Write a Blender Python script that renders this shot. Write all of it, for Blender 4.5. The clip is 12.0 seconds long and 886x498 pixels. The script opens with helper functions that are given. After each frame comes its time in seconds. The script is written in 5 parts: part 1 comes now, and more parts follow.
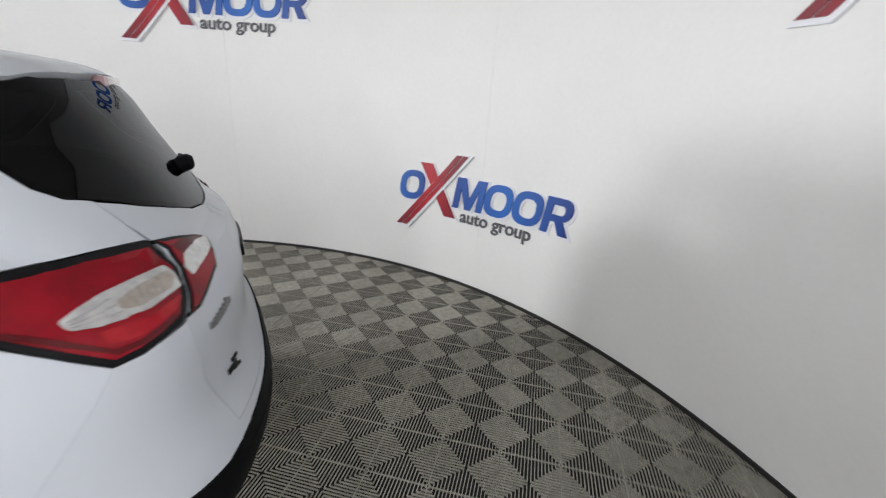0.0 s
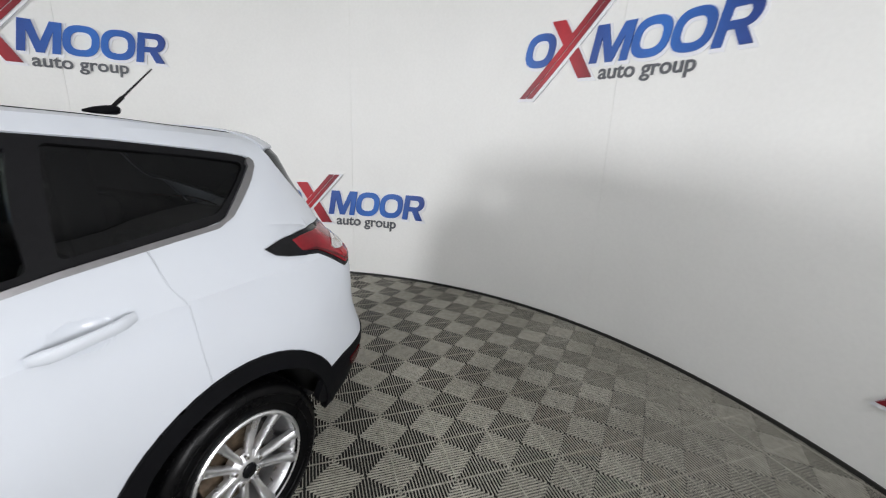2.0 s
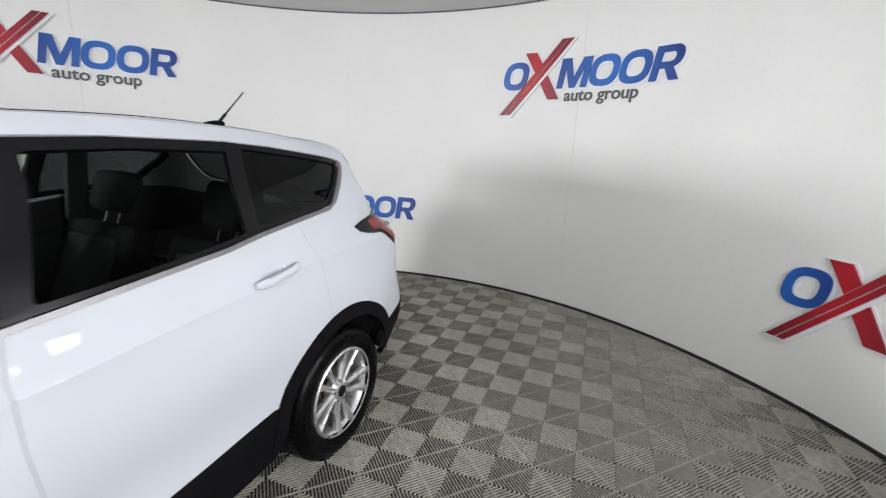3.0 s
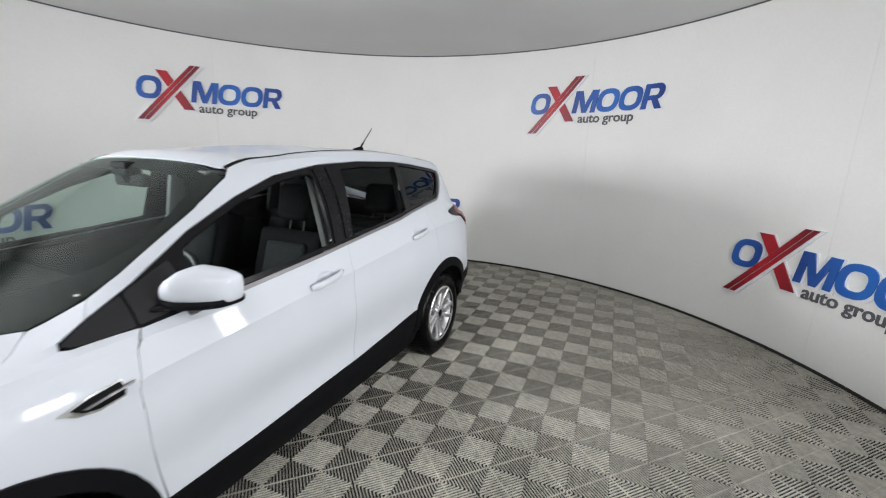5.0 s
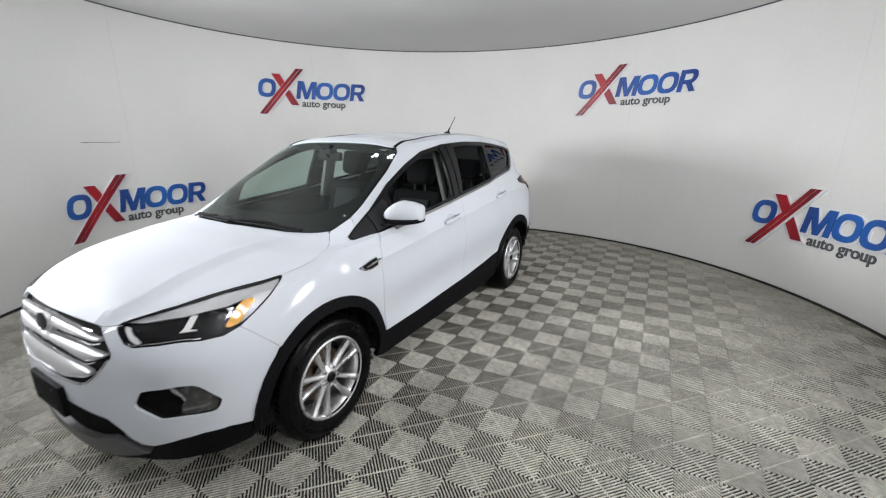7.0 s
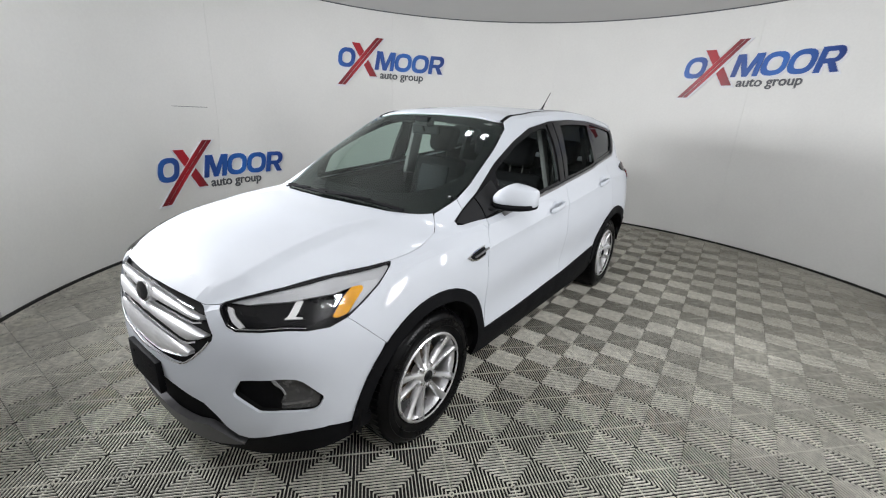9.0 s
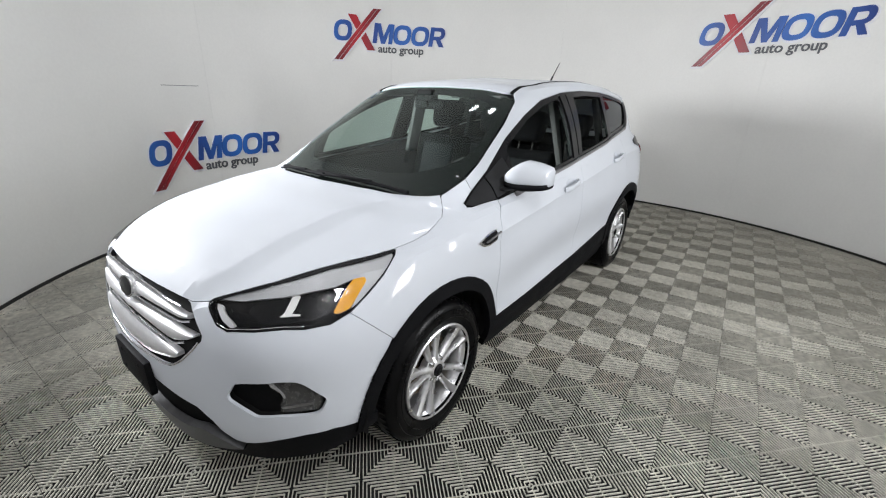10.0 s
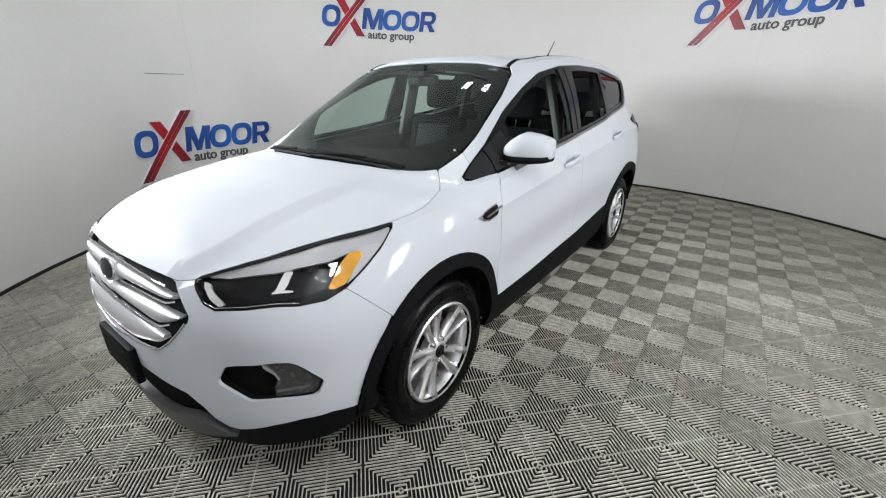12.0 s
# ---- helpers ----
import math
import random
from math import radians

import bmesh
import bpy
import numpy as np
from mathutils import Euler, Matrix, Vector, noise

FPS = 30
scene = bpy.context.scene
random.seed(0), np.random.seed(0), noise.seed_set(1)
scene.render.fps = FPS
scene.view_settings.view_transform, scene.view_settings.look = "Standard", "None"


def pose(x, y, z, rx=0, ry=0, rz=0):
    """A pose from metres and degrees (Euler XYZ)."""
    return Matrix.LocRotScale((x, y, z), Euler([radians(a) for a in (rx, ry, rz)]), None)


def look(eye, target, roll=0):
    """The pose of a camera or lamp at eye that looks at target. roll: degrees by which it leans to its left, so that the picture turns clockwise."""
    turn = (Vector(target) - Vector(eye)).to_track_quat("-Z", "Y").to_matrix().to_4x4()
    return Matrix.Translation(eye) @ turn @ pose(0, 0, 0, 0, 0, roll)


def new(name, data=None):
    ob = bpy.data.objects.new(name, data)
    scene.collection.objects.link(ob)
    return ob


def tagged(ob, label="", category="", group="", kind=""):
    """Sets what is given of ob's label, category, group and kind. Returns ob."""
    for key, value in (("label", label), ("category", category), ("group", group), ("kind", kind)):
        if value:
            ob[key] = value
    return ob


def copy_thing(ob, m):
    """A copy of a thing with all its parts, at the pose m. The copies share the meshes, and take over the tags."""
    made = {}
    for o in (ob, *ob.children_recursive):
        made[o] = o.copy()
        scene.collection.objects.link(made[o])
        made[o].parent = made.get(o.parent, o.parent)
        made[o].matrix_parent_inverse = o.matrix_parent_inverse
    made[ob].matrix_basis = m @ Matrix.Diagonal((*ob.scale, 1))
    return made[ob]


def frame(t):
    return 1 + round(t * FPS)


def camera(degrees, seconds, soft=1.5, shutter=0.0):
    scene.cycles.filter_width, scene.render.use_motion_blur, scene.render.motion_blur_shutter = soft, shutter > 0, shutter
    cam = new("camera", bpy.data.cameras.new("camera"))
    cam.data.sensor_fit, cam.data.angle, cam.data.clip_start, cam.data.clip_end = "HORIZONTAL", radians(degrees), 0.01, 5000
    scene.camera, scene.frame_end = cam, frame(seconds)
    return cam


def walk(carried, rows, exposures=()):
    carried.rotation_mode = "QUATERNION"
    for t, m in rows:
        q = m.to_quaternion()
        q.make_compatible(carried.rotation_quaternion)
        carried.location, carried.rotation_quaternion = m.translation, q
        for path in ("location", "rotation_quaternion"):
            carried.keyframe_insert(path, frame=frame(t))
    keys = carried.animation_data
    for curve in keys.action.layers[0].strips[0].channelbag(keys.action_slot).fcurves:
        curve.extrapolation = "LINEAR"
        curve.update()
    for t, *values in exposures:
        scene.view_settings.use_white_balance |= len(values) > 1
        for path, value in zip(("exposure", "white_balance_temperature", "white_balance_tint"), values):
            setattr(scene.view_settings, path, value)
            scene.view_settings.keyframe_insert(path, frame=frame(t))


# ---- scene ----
cam = camera(94.4, 12.0, soft=1.1, shutter=0.5)
PATH = [
    (0, (-2.16, 1.641, 1.541), (-3.104, 0.003, 0.887), 3.7),
    (0.5, (-1.729, 1.781, 1.577), (-2.978, 0.347, 0.959), 3.9),
    (1, (-1.359, 1.869, 1.589), (-2.803, 0.617, 0.999), 3.4),
    (1.5, (-0.953, 1.997, 1.578), (-2.53, 0.902, 1.02), 2.4),
    (2, (-0.585, 2.029, 1.604), (-2.266, 1.081, 1.08), 2.2),
    (2.5, (-0.199, 1.994, 1.582), (-1.958, 1.178, 1.092), 2.7),
    (4.3, (1.112, 1.943, 1.616), (-0.697, 1.228, 1.149), 2.5),
    (4.5, (1.239, 1.999, 1.61), (-0.56, 1.254, 1.151), 2.3),
    (5, (1.567, 2.156, 1.632), (-0.2, 1.33, 1.187), 1.7),
    (5.5, (1.868, 2.188, 1.639), (0.127, 1.305, 1.203), 1.7),
    (6, (2.224, 2.204, 1.628), (0.499, 1.296, 1.182), 1.8),
    (6.5, (2.515, 2.274, 1.616), (0.813, 1.324, 1.167), 1.4),
    (7, (2.76, 2.305, 1.615), (1.09, 1.336, 1.091), 0.2),
    (7.5, (2.891, 2.163, 1.605), (1.263, 1.136, 1.06), 1.4),
    (7.7, (2.924, 2.089, 1.577), (1.317, 1.027, 1.035), 0.6),
    (9.3, (2.641, 1.819, 1.559), (1.149, 0.65, 0.921), 2.1),
    (9.5, (2.613, 1.789, 1.547), (1.136, 0.612, 0.888), 1.2),
    (10, (2.592, 1.738, 1.54), (1.105, 0.605, 0.831), 1.5),
    (10.5, (2.592, 1.707, 1.511), (1.104, 0.584, 0.785), 1.1),
    (11, (2.583, 1.7, 1.489), (1.09, 0.585, 0.762), 0.6),
    (11.5, (2.57, 1.698, 1.458), (1.078, 0.584, 0.727), 0.3),
    (12, (2.565, 1.699, 1.437), (1.072, 0.59, 0.701), 0.3),
]
walk(cam, [(t, look(eye, target, roll)) for t, eye, target, roll in PATH],
     [(0, 0.53, 6500, 13), (1.5, 0.47, 6500, 12.5), (2.5, 0.50, 6500, 12), (4.5, 0.34, 6500, 12), (7.0, 0.30, 6500, 12), (12, 0.33, 6500, 11.5)])

# ---- world, lamps and exposure ----
world = bpy.data.worlds.new("world")
scene.world = world
world.use_nodes = True
world.node_tree.nodes["Background"].inputs[0].default_value = (0.9, 0.95, 1.0, 1)
world.node_tree.nodes["Background"].inputs[1].default_value = 0.02

WALL_X, WALL_Y, WALL_R, WALL_H = -0.45, 0.259, 3.925, 3.05
CAR_Y = -0.09


def lamp(eye, target, power, wide, high, spread=180, colour=(0.965, 0.985, 1.01)):
    data = bpy.data.lights.new("lamp_light", "AREA")
    data.shape, data.size, data.size_y, data.energy, data.color = "RECTANGLE", wide, high, power, colour
    data.spread = radians(spread)
    ob = new("lamp_light", data)
    ob.matrix_world = look(eye, target)
    return ob


# (place, aim, watts, width, height, spread) of the lamps, all out of view, round the wall and under the ceiling
LAMPS = [
    ((3.20, -0.85, 1.45), (-3.4, 0.6, 1.75), 7, 0.3, 0.7, 160),
    ((2.60, -2.10, 1.88), (-2.6, 0.9, 1.65), 92, 0.8, 0.6, 140),
    # extra fill with no known source, added to brighten the tail corner
    ((-1.30, 3.80, 1.60), (-1.5, 0.0, 1.3), 21, 0.35, 0.85, 180),
    ((0.30, 3.85, 1.60), (0.0, 0.0, 1.3), 35, 0.4, 0.95, 180),
    ((2.00, 2.4, 2.96), (2.00, 2.4, 0.0), 6.3, 0.05, 1.2, 180),
    ((2.20, 2.3, 2.96), (2.20, 2.3, 0.0), 6.3, 0.05, 1.2, 180),
    ((2.40, 2.2, 2.96), (2.40, 2.2, 0.0), 6.3, 0.05, 1.2, 180),
    ((2.60, 2.1, 2.96), (2.60, 2.1, 0.0), 6.3, 0.05, 1.2, 180),
    ((-0.12, -0.30, 3.02), (-0.12, -0.30, 0.0), 1.8, 0.12, 0.12, 180),
    ((-0.12, 0.06, 3.02), (-0.12, 0.06, 0.0), 1.8, 0.12, 0.12, 180),
]
for eye, aim, power, wide, high, spread in LAMPS:
    lamp(eye, aim, power, wide, high, spread)

# ---- materials ----
def material(name, colour, rough=0.5, metal=0.0, grain=0.0, grain_size=60.0, stain=0.0, stain_size=3.0, bump=0.0, bump_size=200.0,
             coat=0.0, vary=0.0, spec=0.5, world=False, coat_rough=0.03):
    """A painted, moulded or metal surface with grain, stains and fine relief."""
    m = bpy.data.materials.new(name)
    m.use_nodes = True
    nt = m.node_tree
    b = nt.nodes["Principled BSDF"]
    b.inputs["Roughness"].default_value, b.inputs["Metallic"].default_value = rough, metal
    b.inputs["Specular IOR Level"].default_value = spec
    b.inputs["Coat Weight"].default_value, b.inputs["Coat Roughness"].default_value = coat, coat_rough
    place = nt.nodes.new("ShaderNodeNewGeometry").outputs["Position"] if world else nt.nodes.new("ShaderNodeTexCoord").outputs["Object"]
    rgb = nt.nodes.new("ShaderNodeRGB")
    rgb.outputs[0].default_value = (*colour, 1)
    out = rgb.outputs[0]

    def noise_of(size, detail):
        n = nt.nodes.new("ShaderNodeTexNoise")
        n.inputs["Scale"].default_value, n.inputs["Detail"].default_value = size, detail
        nt.links.new(place, n.inputs["Vector"])
        return n.outputs["Fac"]

    def shade(out, fac, low, high):
        r = nt.nodes.new("ShaderNodeMapRange")
        r.inputs["From Min"].default_value, r.inputs["From Max"].default_value = 0.3, 0.7
        r.inputs["To Min"].default_value, r.inputs["To Max"].default_value = low, high
        nt.links.new(fac, r.inputs["Value"])
        v = nt.nodes.new("ShaderNodeVectorMath")
        v.operation = "SCALE"
        nt.links.new(out, v.inputs[0])
        nt.links.new(r.outputs[0], v.inputs["Scale"])
        return v.outputs[0], r.outputs[0]

    if grain:
        out, _ = shade(out, noise_of(grain_size, 4), 1 - grain, 1 + grain)
    if stain:
        fac = noise_of(stain_size, 6)
        out, _ = shade(out, fac, 1 - stain, 1 + stain * 0.4)
        r = nt.nodes.new("ShaderNodeMapRange")
        r.inputs["To Min"].default_value, r.inputs["To Max"].default_value = max(rough - 0.12, 0.02), min(rough + 0.12, 1)
        nt.links.new(fac, r.inputs["Value"])
        nt.links.new(r.outputs[0], b.inputs["Roughness"])
    if vary:
        info = nt.nodes.new("ShaderNodeObjectInfo")
        r = nt.nodes.new("ShaderNodeMapRange")
        r.inputs["To Min"].default_value, r.inputs["To Max"].default_value = 1 - vary, 1 + vary
        nt.links.new(info.outputs["Random"], r.inputs["Value"])
        v = nt.nodes.new("ShaderNodeVectorMath")
        v.operation = "SCALE"
        nt.links.new(out, v.inputs[0])
        nt.links.new(r.outputs[0], v.inputs["Scale"])
        out = v.outputs[0]
    nt.links.new(out, b.inputs["Base Color"])
    if bump:
        n = nt.nodes.new("ShaderNodeBump")
        n.inputs["Strength"].default_value, n.inputs["Distance"].default_value = bump, 0.002
        nt.links.new(noise_of(bump_size, 3), n.inputs["Height"])
        nt.links.new(n.outputs[0], b.inputs["Normal"])
    return m


def glass(name, tint, clear, rough=0.0, shine=1.0, most=1.0, rise=5.0):
    """A thin pane: tinted see-through with a mirror sheen that grows at the rim."""
    m = bpy.data.materials.new(name)
    m.use_nodes = True
    nt = m.node_tree
    nt.nodes.remove(nt.nodes["Principled BSDF"])
    t = nt.nodes.new("ShaderNodeBsdfTransparent")
    t.inputs[0].default_value = (*[c * clear for c in tint], 1)
    g = nt.nodes.new("ShaderNodeBsdfGlossy")
    g.inputs["Roughness"].default_value = rough
    g.inputs[0].default_value = (*[shine * c ** .4 for c in tint], 1)
    f = nt.nodes.new("ShaderNodeLayerWeight")
    f.inputs[0].default_value = 0.5
    p = nt.nodes.new("ShaderNodeMath")
    p.operation = "POWER"
    p.inputs[1].default_value = rise
    nt.links.new(f.outputs["Facing"], p.inputs[0])
    r = nt.nodes.new("ShaderNodeMapRange")
    r.inputs["To Min"].default_value, r.inputs["To Max"].default_value = 0.03, most
    nt.links.new(p.outputs[0], r.inputs["Value"])
    mix = nt.nodes.new("ShaderNodeMixShader")
    nt.links.new(r.outputs[0], mix.inputs[0])
    nt.links.new(t.outputs[0], mix.inputs[1])
    nt.links.new(g.outputs[0], mix.inputs[2])
    nt.links.new(mix.outputs[0], nt.nodes["Material Output"].inputs[0])
    return m


M_WALL = material("wall_paint", (0.80, 0.80, 0.775), 0.55, grain=0.015, grain_size=40, stain=0.035, stain_size=1.3, bump=0.06, bump_size=90)
M_CEIL = material("ceiling_paint", (0.62, 0.62, 0.61), 0.8, grain=0.02, stain=0.05, stain_size=1.0, bump=0.1)
# grey of the unseen front closure, chosen for the light it throws back
M_CLOSURE = material("unseen_closure_grey", (0.55, 0.55, 0.55), 0.6, grain=0.1, stain=0.2, stain_size=2)
M_GAP = material("joint", (0.62, 0.62, 0.61), 0.9, grain=0.2)
M_BASE = material("black_rubber_base", (0.018, 0.017, 0.016), 0.6, grain=0.2, stain=0.2, stain_size=8)
M_TILE = material("grey_floor_plastic", (0.69, 0.67, 0.588), 0.5, grain=0.26, grain_size=26, stain=0.34, stain_size=1.3, world=True, vary=0.07, spec=0.35)


def film_and_shade(m, film, x0, x1, most):
    """A brownish film of dirt with a ragged outline, darkened rearward for shade there."""
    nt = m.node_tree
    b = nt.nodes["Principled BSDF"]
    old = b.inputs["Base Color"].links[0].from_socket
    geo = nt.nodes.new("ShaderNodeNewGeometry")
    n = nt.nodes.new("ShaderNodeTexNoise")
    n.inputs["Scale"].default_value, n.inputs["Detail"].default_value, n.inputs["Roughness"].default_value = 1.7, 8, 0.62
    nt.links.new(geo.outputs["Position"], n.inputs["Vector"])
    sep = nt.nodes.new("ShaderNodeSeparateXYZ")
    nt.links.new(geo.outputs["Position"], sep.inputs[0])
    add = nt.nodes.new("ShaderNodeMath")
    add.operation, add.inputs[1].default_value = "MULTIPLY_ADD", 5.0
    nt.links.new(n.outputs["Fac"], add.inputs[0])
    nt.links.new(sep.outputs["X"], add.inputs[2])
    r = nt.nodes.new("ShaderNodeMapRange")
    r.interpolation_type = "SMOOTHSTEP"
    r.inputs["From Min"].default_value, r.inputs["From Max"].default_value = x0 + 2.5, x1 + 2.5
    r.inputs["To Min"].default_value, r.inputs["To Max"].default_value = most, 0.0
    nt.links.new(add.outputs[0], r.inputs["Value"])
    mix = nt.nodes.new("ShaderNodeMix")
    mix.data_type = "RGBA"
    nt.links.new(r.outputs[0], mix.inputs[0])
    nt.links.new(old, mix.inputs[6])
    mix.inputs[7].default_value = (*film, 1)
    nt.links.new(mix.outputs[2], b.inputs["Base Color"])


# dirt film plus painted shade, growing towards -x behind the car
film_and_shade(M_TILE, (0.185, 0.172, 0.135), -2.4, 1.2, 0.55)
# near-black colour stands in for the shade deep between the ribs
M_SUB_SHADE = material("shaded_sub_floor", (0.006, 0.006, 0.0055), 0.9, grain=0.3)
M_SIGNW = material("white_sign", (0.78, 0.79, 0.82), 0.5, grain=0.02)
M_SIGNG = material("grey_sign", (0.09, 0.095, 0.105), 0.5, grain=0.08)
M_PAINT = material("white_paint", (0.61, 0.64, 0.685), 0.55, grain=0.012, grain_size=4, coat=0.55, spec=0.2, coat_rough=0.05)
M_CLAD = material("black_cladding", (0.0045, 0.0047, 0.0058), 0.6, spec=0.1, grain=0.2, grain_size=300, stain=0.15, stain_size=6, bump=0.15, bump_size=700)
M_GLOSSB = material("gloss_black", (0.008, 0.008, 0.009), 0.22, grain=0.1, spec=0.16)
# silver with the dimness under the bumper put into its colour
M_SKID_DIM = material("dimmed_skid_silver", (0.11, 0.11, 0.113), 0.45, 0.4, grain=0.06)
M_FRIT = material("black_print", (0.008, 0.008, 0.0085), 0.75, spec=0.05, grain=0.1)
M_INNER = material("inner_dark", (0.006, 0.006, 0.006), 0.9, grain=0.3)
M_RUBBER = material("tyre_rubber", (0.0022, 0.0022, 0.0026), 0.3, spec=0.14, grain=0.25, grain_size=50, stain=0.25, stain_size=9, bump=0.15, bump_size=350)
M_ALLOY = material("silver_alloy", (0.82, 0.82, 0.83), 0.3, 0.9, grain=0.05, stain=0.06, stain_size=14)
M_DARKM = material("dark_metal", (0.10, 0.095, 0.09), 0.5, 0.7, grain=0.2, stain=0.4, stain_size=20)
M_RUST = material("brake_disc_metal", (0.14, 0.10, 0.065), 0.55, 0.6, grain=0.3, stain=0.5, stain_size=25)
M_CHROME = material("chrome", (0.80, 0.80, 0.81), 0.10, 1.0, grain=0.03)
M_SATIN = material("satin_trim", (0.26, 0.255, 0.26), 0.4, 0.8, grain=0.06)
M_SILVP = material("silver_plastic", (0.80, 0.80, 0.81), 0.32, 0.55, grain=0.03)
M_LAMPS = material("lamp_silver", (0.70, 0.71, 0.73), 0.24, 0.65, grain=0.02, coat=0.8)
M_REDL = material("red_lens", (0.29, 0.003, 0.012), 0.12, grain=0.06, stain=0.5, stain_size=6, spec=0.3)
M_REDD = material("deep_red_lens", (0.11, 0.001, 0.004), 0.12, grain=0.08, stain=0.4, stain_size=9, spec=0.4)
M_REDB = material("bright_red_lens", (0.42, 0.004, 0.012), 0.14, grain=0.05, stain=0.3, stain_size=20, spec=0.4)
M_BULB = material("smoky_amber_cell", (0.46, 0.40, 0.35), 0.25, 0.3, grain=0.15, coat=0.6)
M_SAIL = material("dark_grey_trim", (0.012, 0.0123, 0.0135), 0.55, spec=0.3, grain=0.2, grain_size=300, bump=0.12, bump_size=700)
M_REFL = material("dark_red_reflector", (0.05, 0.002, 0.004), 0.2, spec=0.2, grain=0.1)
M_PINKL = material("pale_red_lens", (0.50, 0.28, 0.30), 0.15, grain=0.05, coat=1.0)
M_AMBER = material("amber_lens", (0.80, 0.37, 0.004), 0.15, grain=0.05, stain=0.15, stain_size=30, coat=1.0)
M_CLEARL = material("clear_lens_silver", (0.66, 0.65, 0.64), 0.2, 0.35, grain=0.08, stain=0.2, stain_size=40, coat=1.0)
M_LAMPIN = material("lamp_bucket", (0.012, 0.012, 0.013), 0.2, grain=0.2, spec=0.25)
M_LAMPF = material("fog_lens_grey", (0.10, 0.10, 0.10), 0.25, 0.4, grain=0.1, stain=0.2, stain_size=30)
M_CLOTH = material("dark_seat_cloth", (0.008, 0.0082, 0.009), 0.9, spec=0.1, grain=0.2, grain_size=60)
M_CLOTHG = material("grey_seat_cloth", (0.028, 0.030, 0.032), 0.9, spec=0.1, grain=0.2, grain_size=60)
M_DASH = material("dash_plastic", (0.015, 0.0163, 0.0163), 0.7, spec=0.1, grain=0.15)
M_TRIM = material("grey_pillar_trim", (0.13, 0.13, 0.127), 0.7, grain=0.08, bump=0.1)
M_PAPER = material("paper", (0.75, 0.76, 0.76), 0.7, grain=0.03)
M_TUBE = material("lamp_diffuser", (0.9, 0.9, 0.88), 0.5, grain=0.01)
M_LEATHER = material("rim_leather", (0.026, 0.027, 0.027), 0.5, spec=0.4, grain=0.2, grain_size=300)
G_WIND = glass("windscreen_glass", (0.78, 0.95, 0.88), 0.84, shine=0.92, most=0.62, rise=4.0)
G_SIDE = glass("side_glass", (0.86, 0.94, 0.90), 0.78, shine=0.09, most=0.5)
G_DARK = glass("privacy_glass", (0.85, 0.9, 0.95), 0.07, shine=0.75)
G_REAR = glass("rear_privacy_glass", (0.85, 0.9, 0.95), 0.035, shine=0.6)
G_LENS = glass("lamp_cover", (1, 1, 1), 0.94, shine=0.55)
from mathutils.bvhtree import BVHTree
from mathutils.geometry import delaunay_2d_cdt


# ---- helpers for meshes ----
def link(name, bm, mat, parent=None, smooth=True, angle=None):
    me = bpy.data.meshes.new(name)
    bmesh.ops.recalc_face_normals(bm, faces=bm.faces)
    for f in bm.faces:
        f.smooth = smooth
    if angle:
        for e in bm.edges:
            if len(e.link_faces) == 2 and e.calc_face_angle(0) > radians(angle):
                e.smooth = False
    bm.to_mesh(me)
    bm.free()
    me.materials.append(mat)
    ob = new(name, me)
    if parent:
        ob.parent = parent
    return ob


def part(name, bm, mat, parent, label="", smooth=True, angle=35):
    ob = link(name, bm, mat, parent, smooth, angle)
    return tagged(ob, label) if label else ob


def thing(name, label, category, group="", kind="", at=(0, 0, 0)):
    ob = new(name)
    ob.location = at
    ob.empty_display_size = 0.1
    return tagged(ob, label, category, group, kind)


def box(bm, x0, x1, y0, y1, z0, z1, m=None):
    vs = [bm.verts.new(Vector(p) if m is None else m @ Vector(p)) for p in
          [(x0, y0, z0), (x1, y0, z0), (x1, y1, z0), (x0, y1, z0), (x0, y0, z1), (x1, y0, z1), (x1, y1, z1), (x0, y1, z1)]]
    for q in ((0, 3, 2, 1), (4, 5, 6, 7), (0, 1, 5, 4), (1, 2, 6, 5), (2, 3, 7, 6), (3, 0, 4, 7)):
        bm.faces.new([vs[i] for i in q])


def soft_box(x0, x1, y0, y1, z0, z1, r=0.03, seg=3, m=None):
    bm = bmesh.new()
    box(bm, x0, x1, y0, y1, z0, z1)
    bmesh.ops.bevel(bm, geom=list(bm.edges), offset=r, segments=seg, affect="EDGES", profile=0.6)
    if m is not None:
        bm.transform(m)
    return bm


def sweep(path, rx, ry=None, seg=8, closed=False, bm=None, taper=None):
    """A tube of oval section along a path of points."""
    bm = bm or bmesh.new()
    ry = ry or rx
    pts = [Vector(p) for p in path]
    n = len(pts)
    rings = []
    for i, p in enumerate(pts):
        a, b = pts[(i - 1) % n if closed else max(i - 1, 0)], pts[(i + 1) % n if closed else min(i + 1, n - 1)]
        t = (b - a).normalized()
        up = Vector((0, 0, 1)) if abs(t.z) < 0.9 else Vector((1, 0, 0))
        u = t.cross(up).normalized()
        v = u.cross(t)
        k = taper[i] if taper else 1
        rings.append([bm.verts.new(p + u * rx * k * math.cos(2 * math.pi * j / seg) + v * ry * k * math.sin(2 * math.pi * j / seg)) for j in range(seg)])
    for i in range(n if closed else n - 1):
        a, b = rings[i], rings[(i + 1) % n]
        for j in range(seg):
            bm.faces.new((a[j], a[(j + 1) % seg], b[(j + 1) % seg], b[j]))
    if not closed:
        bm.faces.new(rings[0])
        bm.faces.new(rings[-1])
    return bm


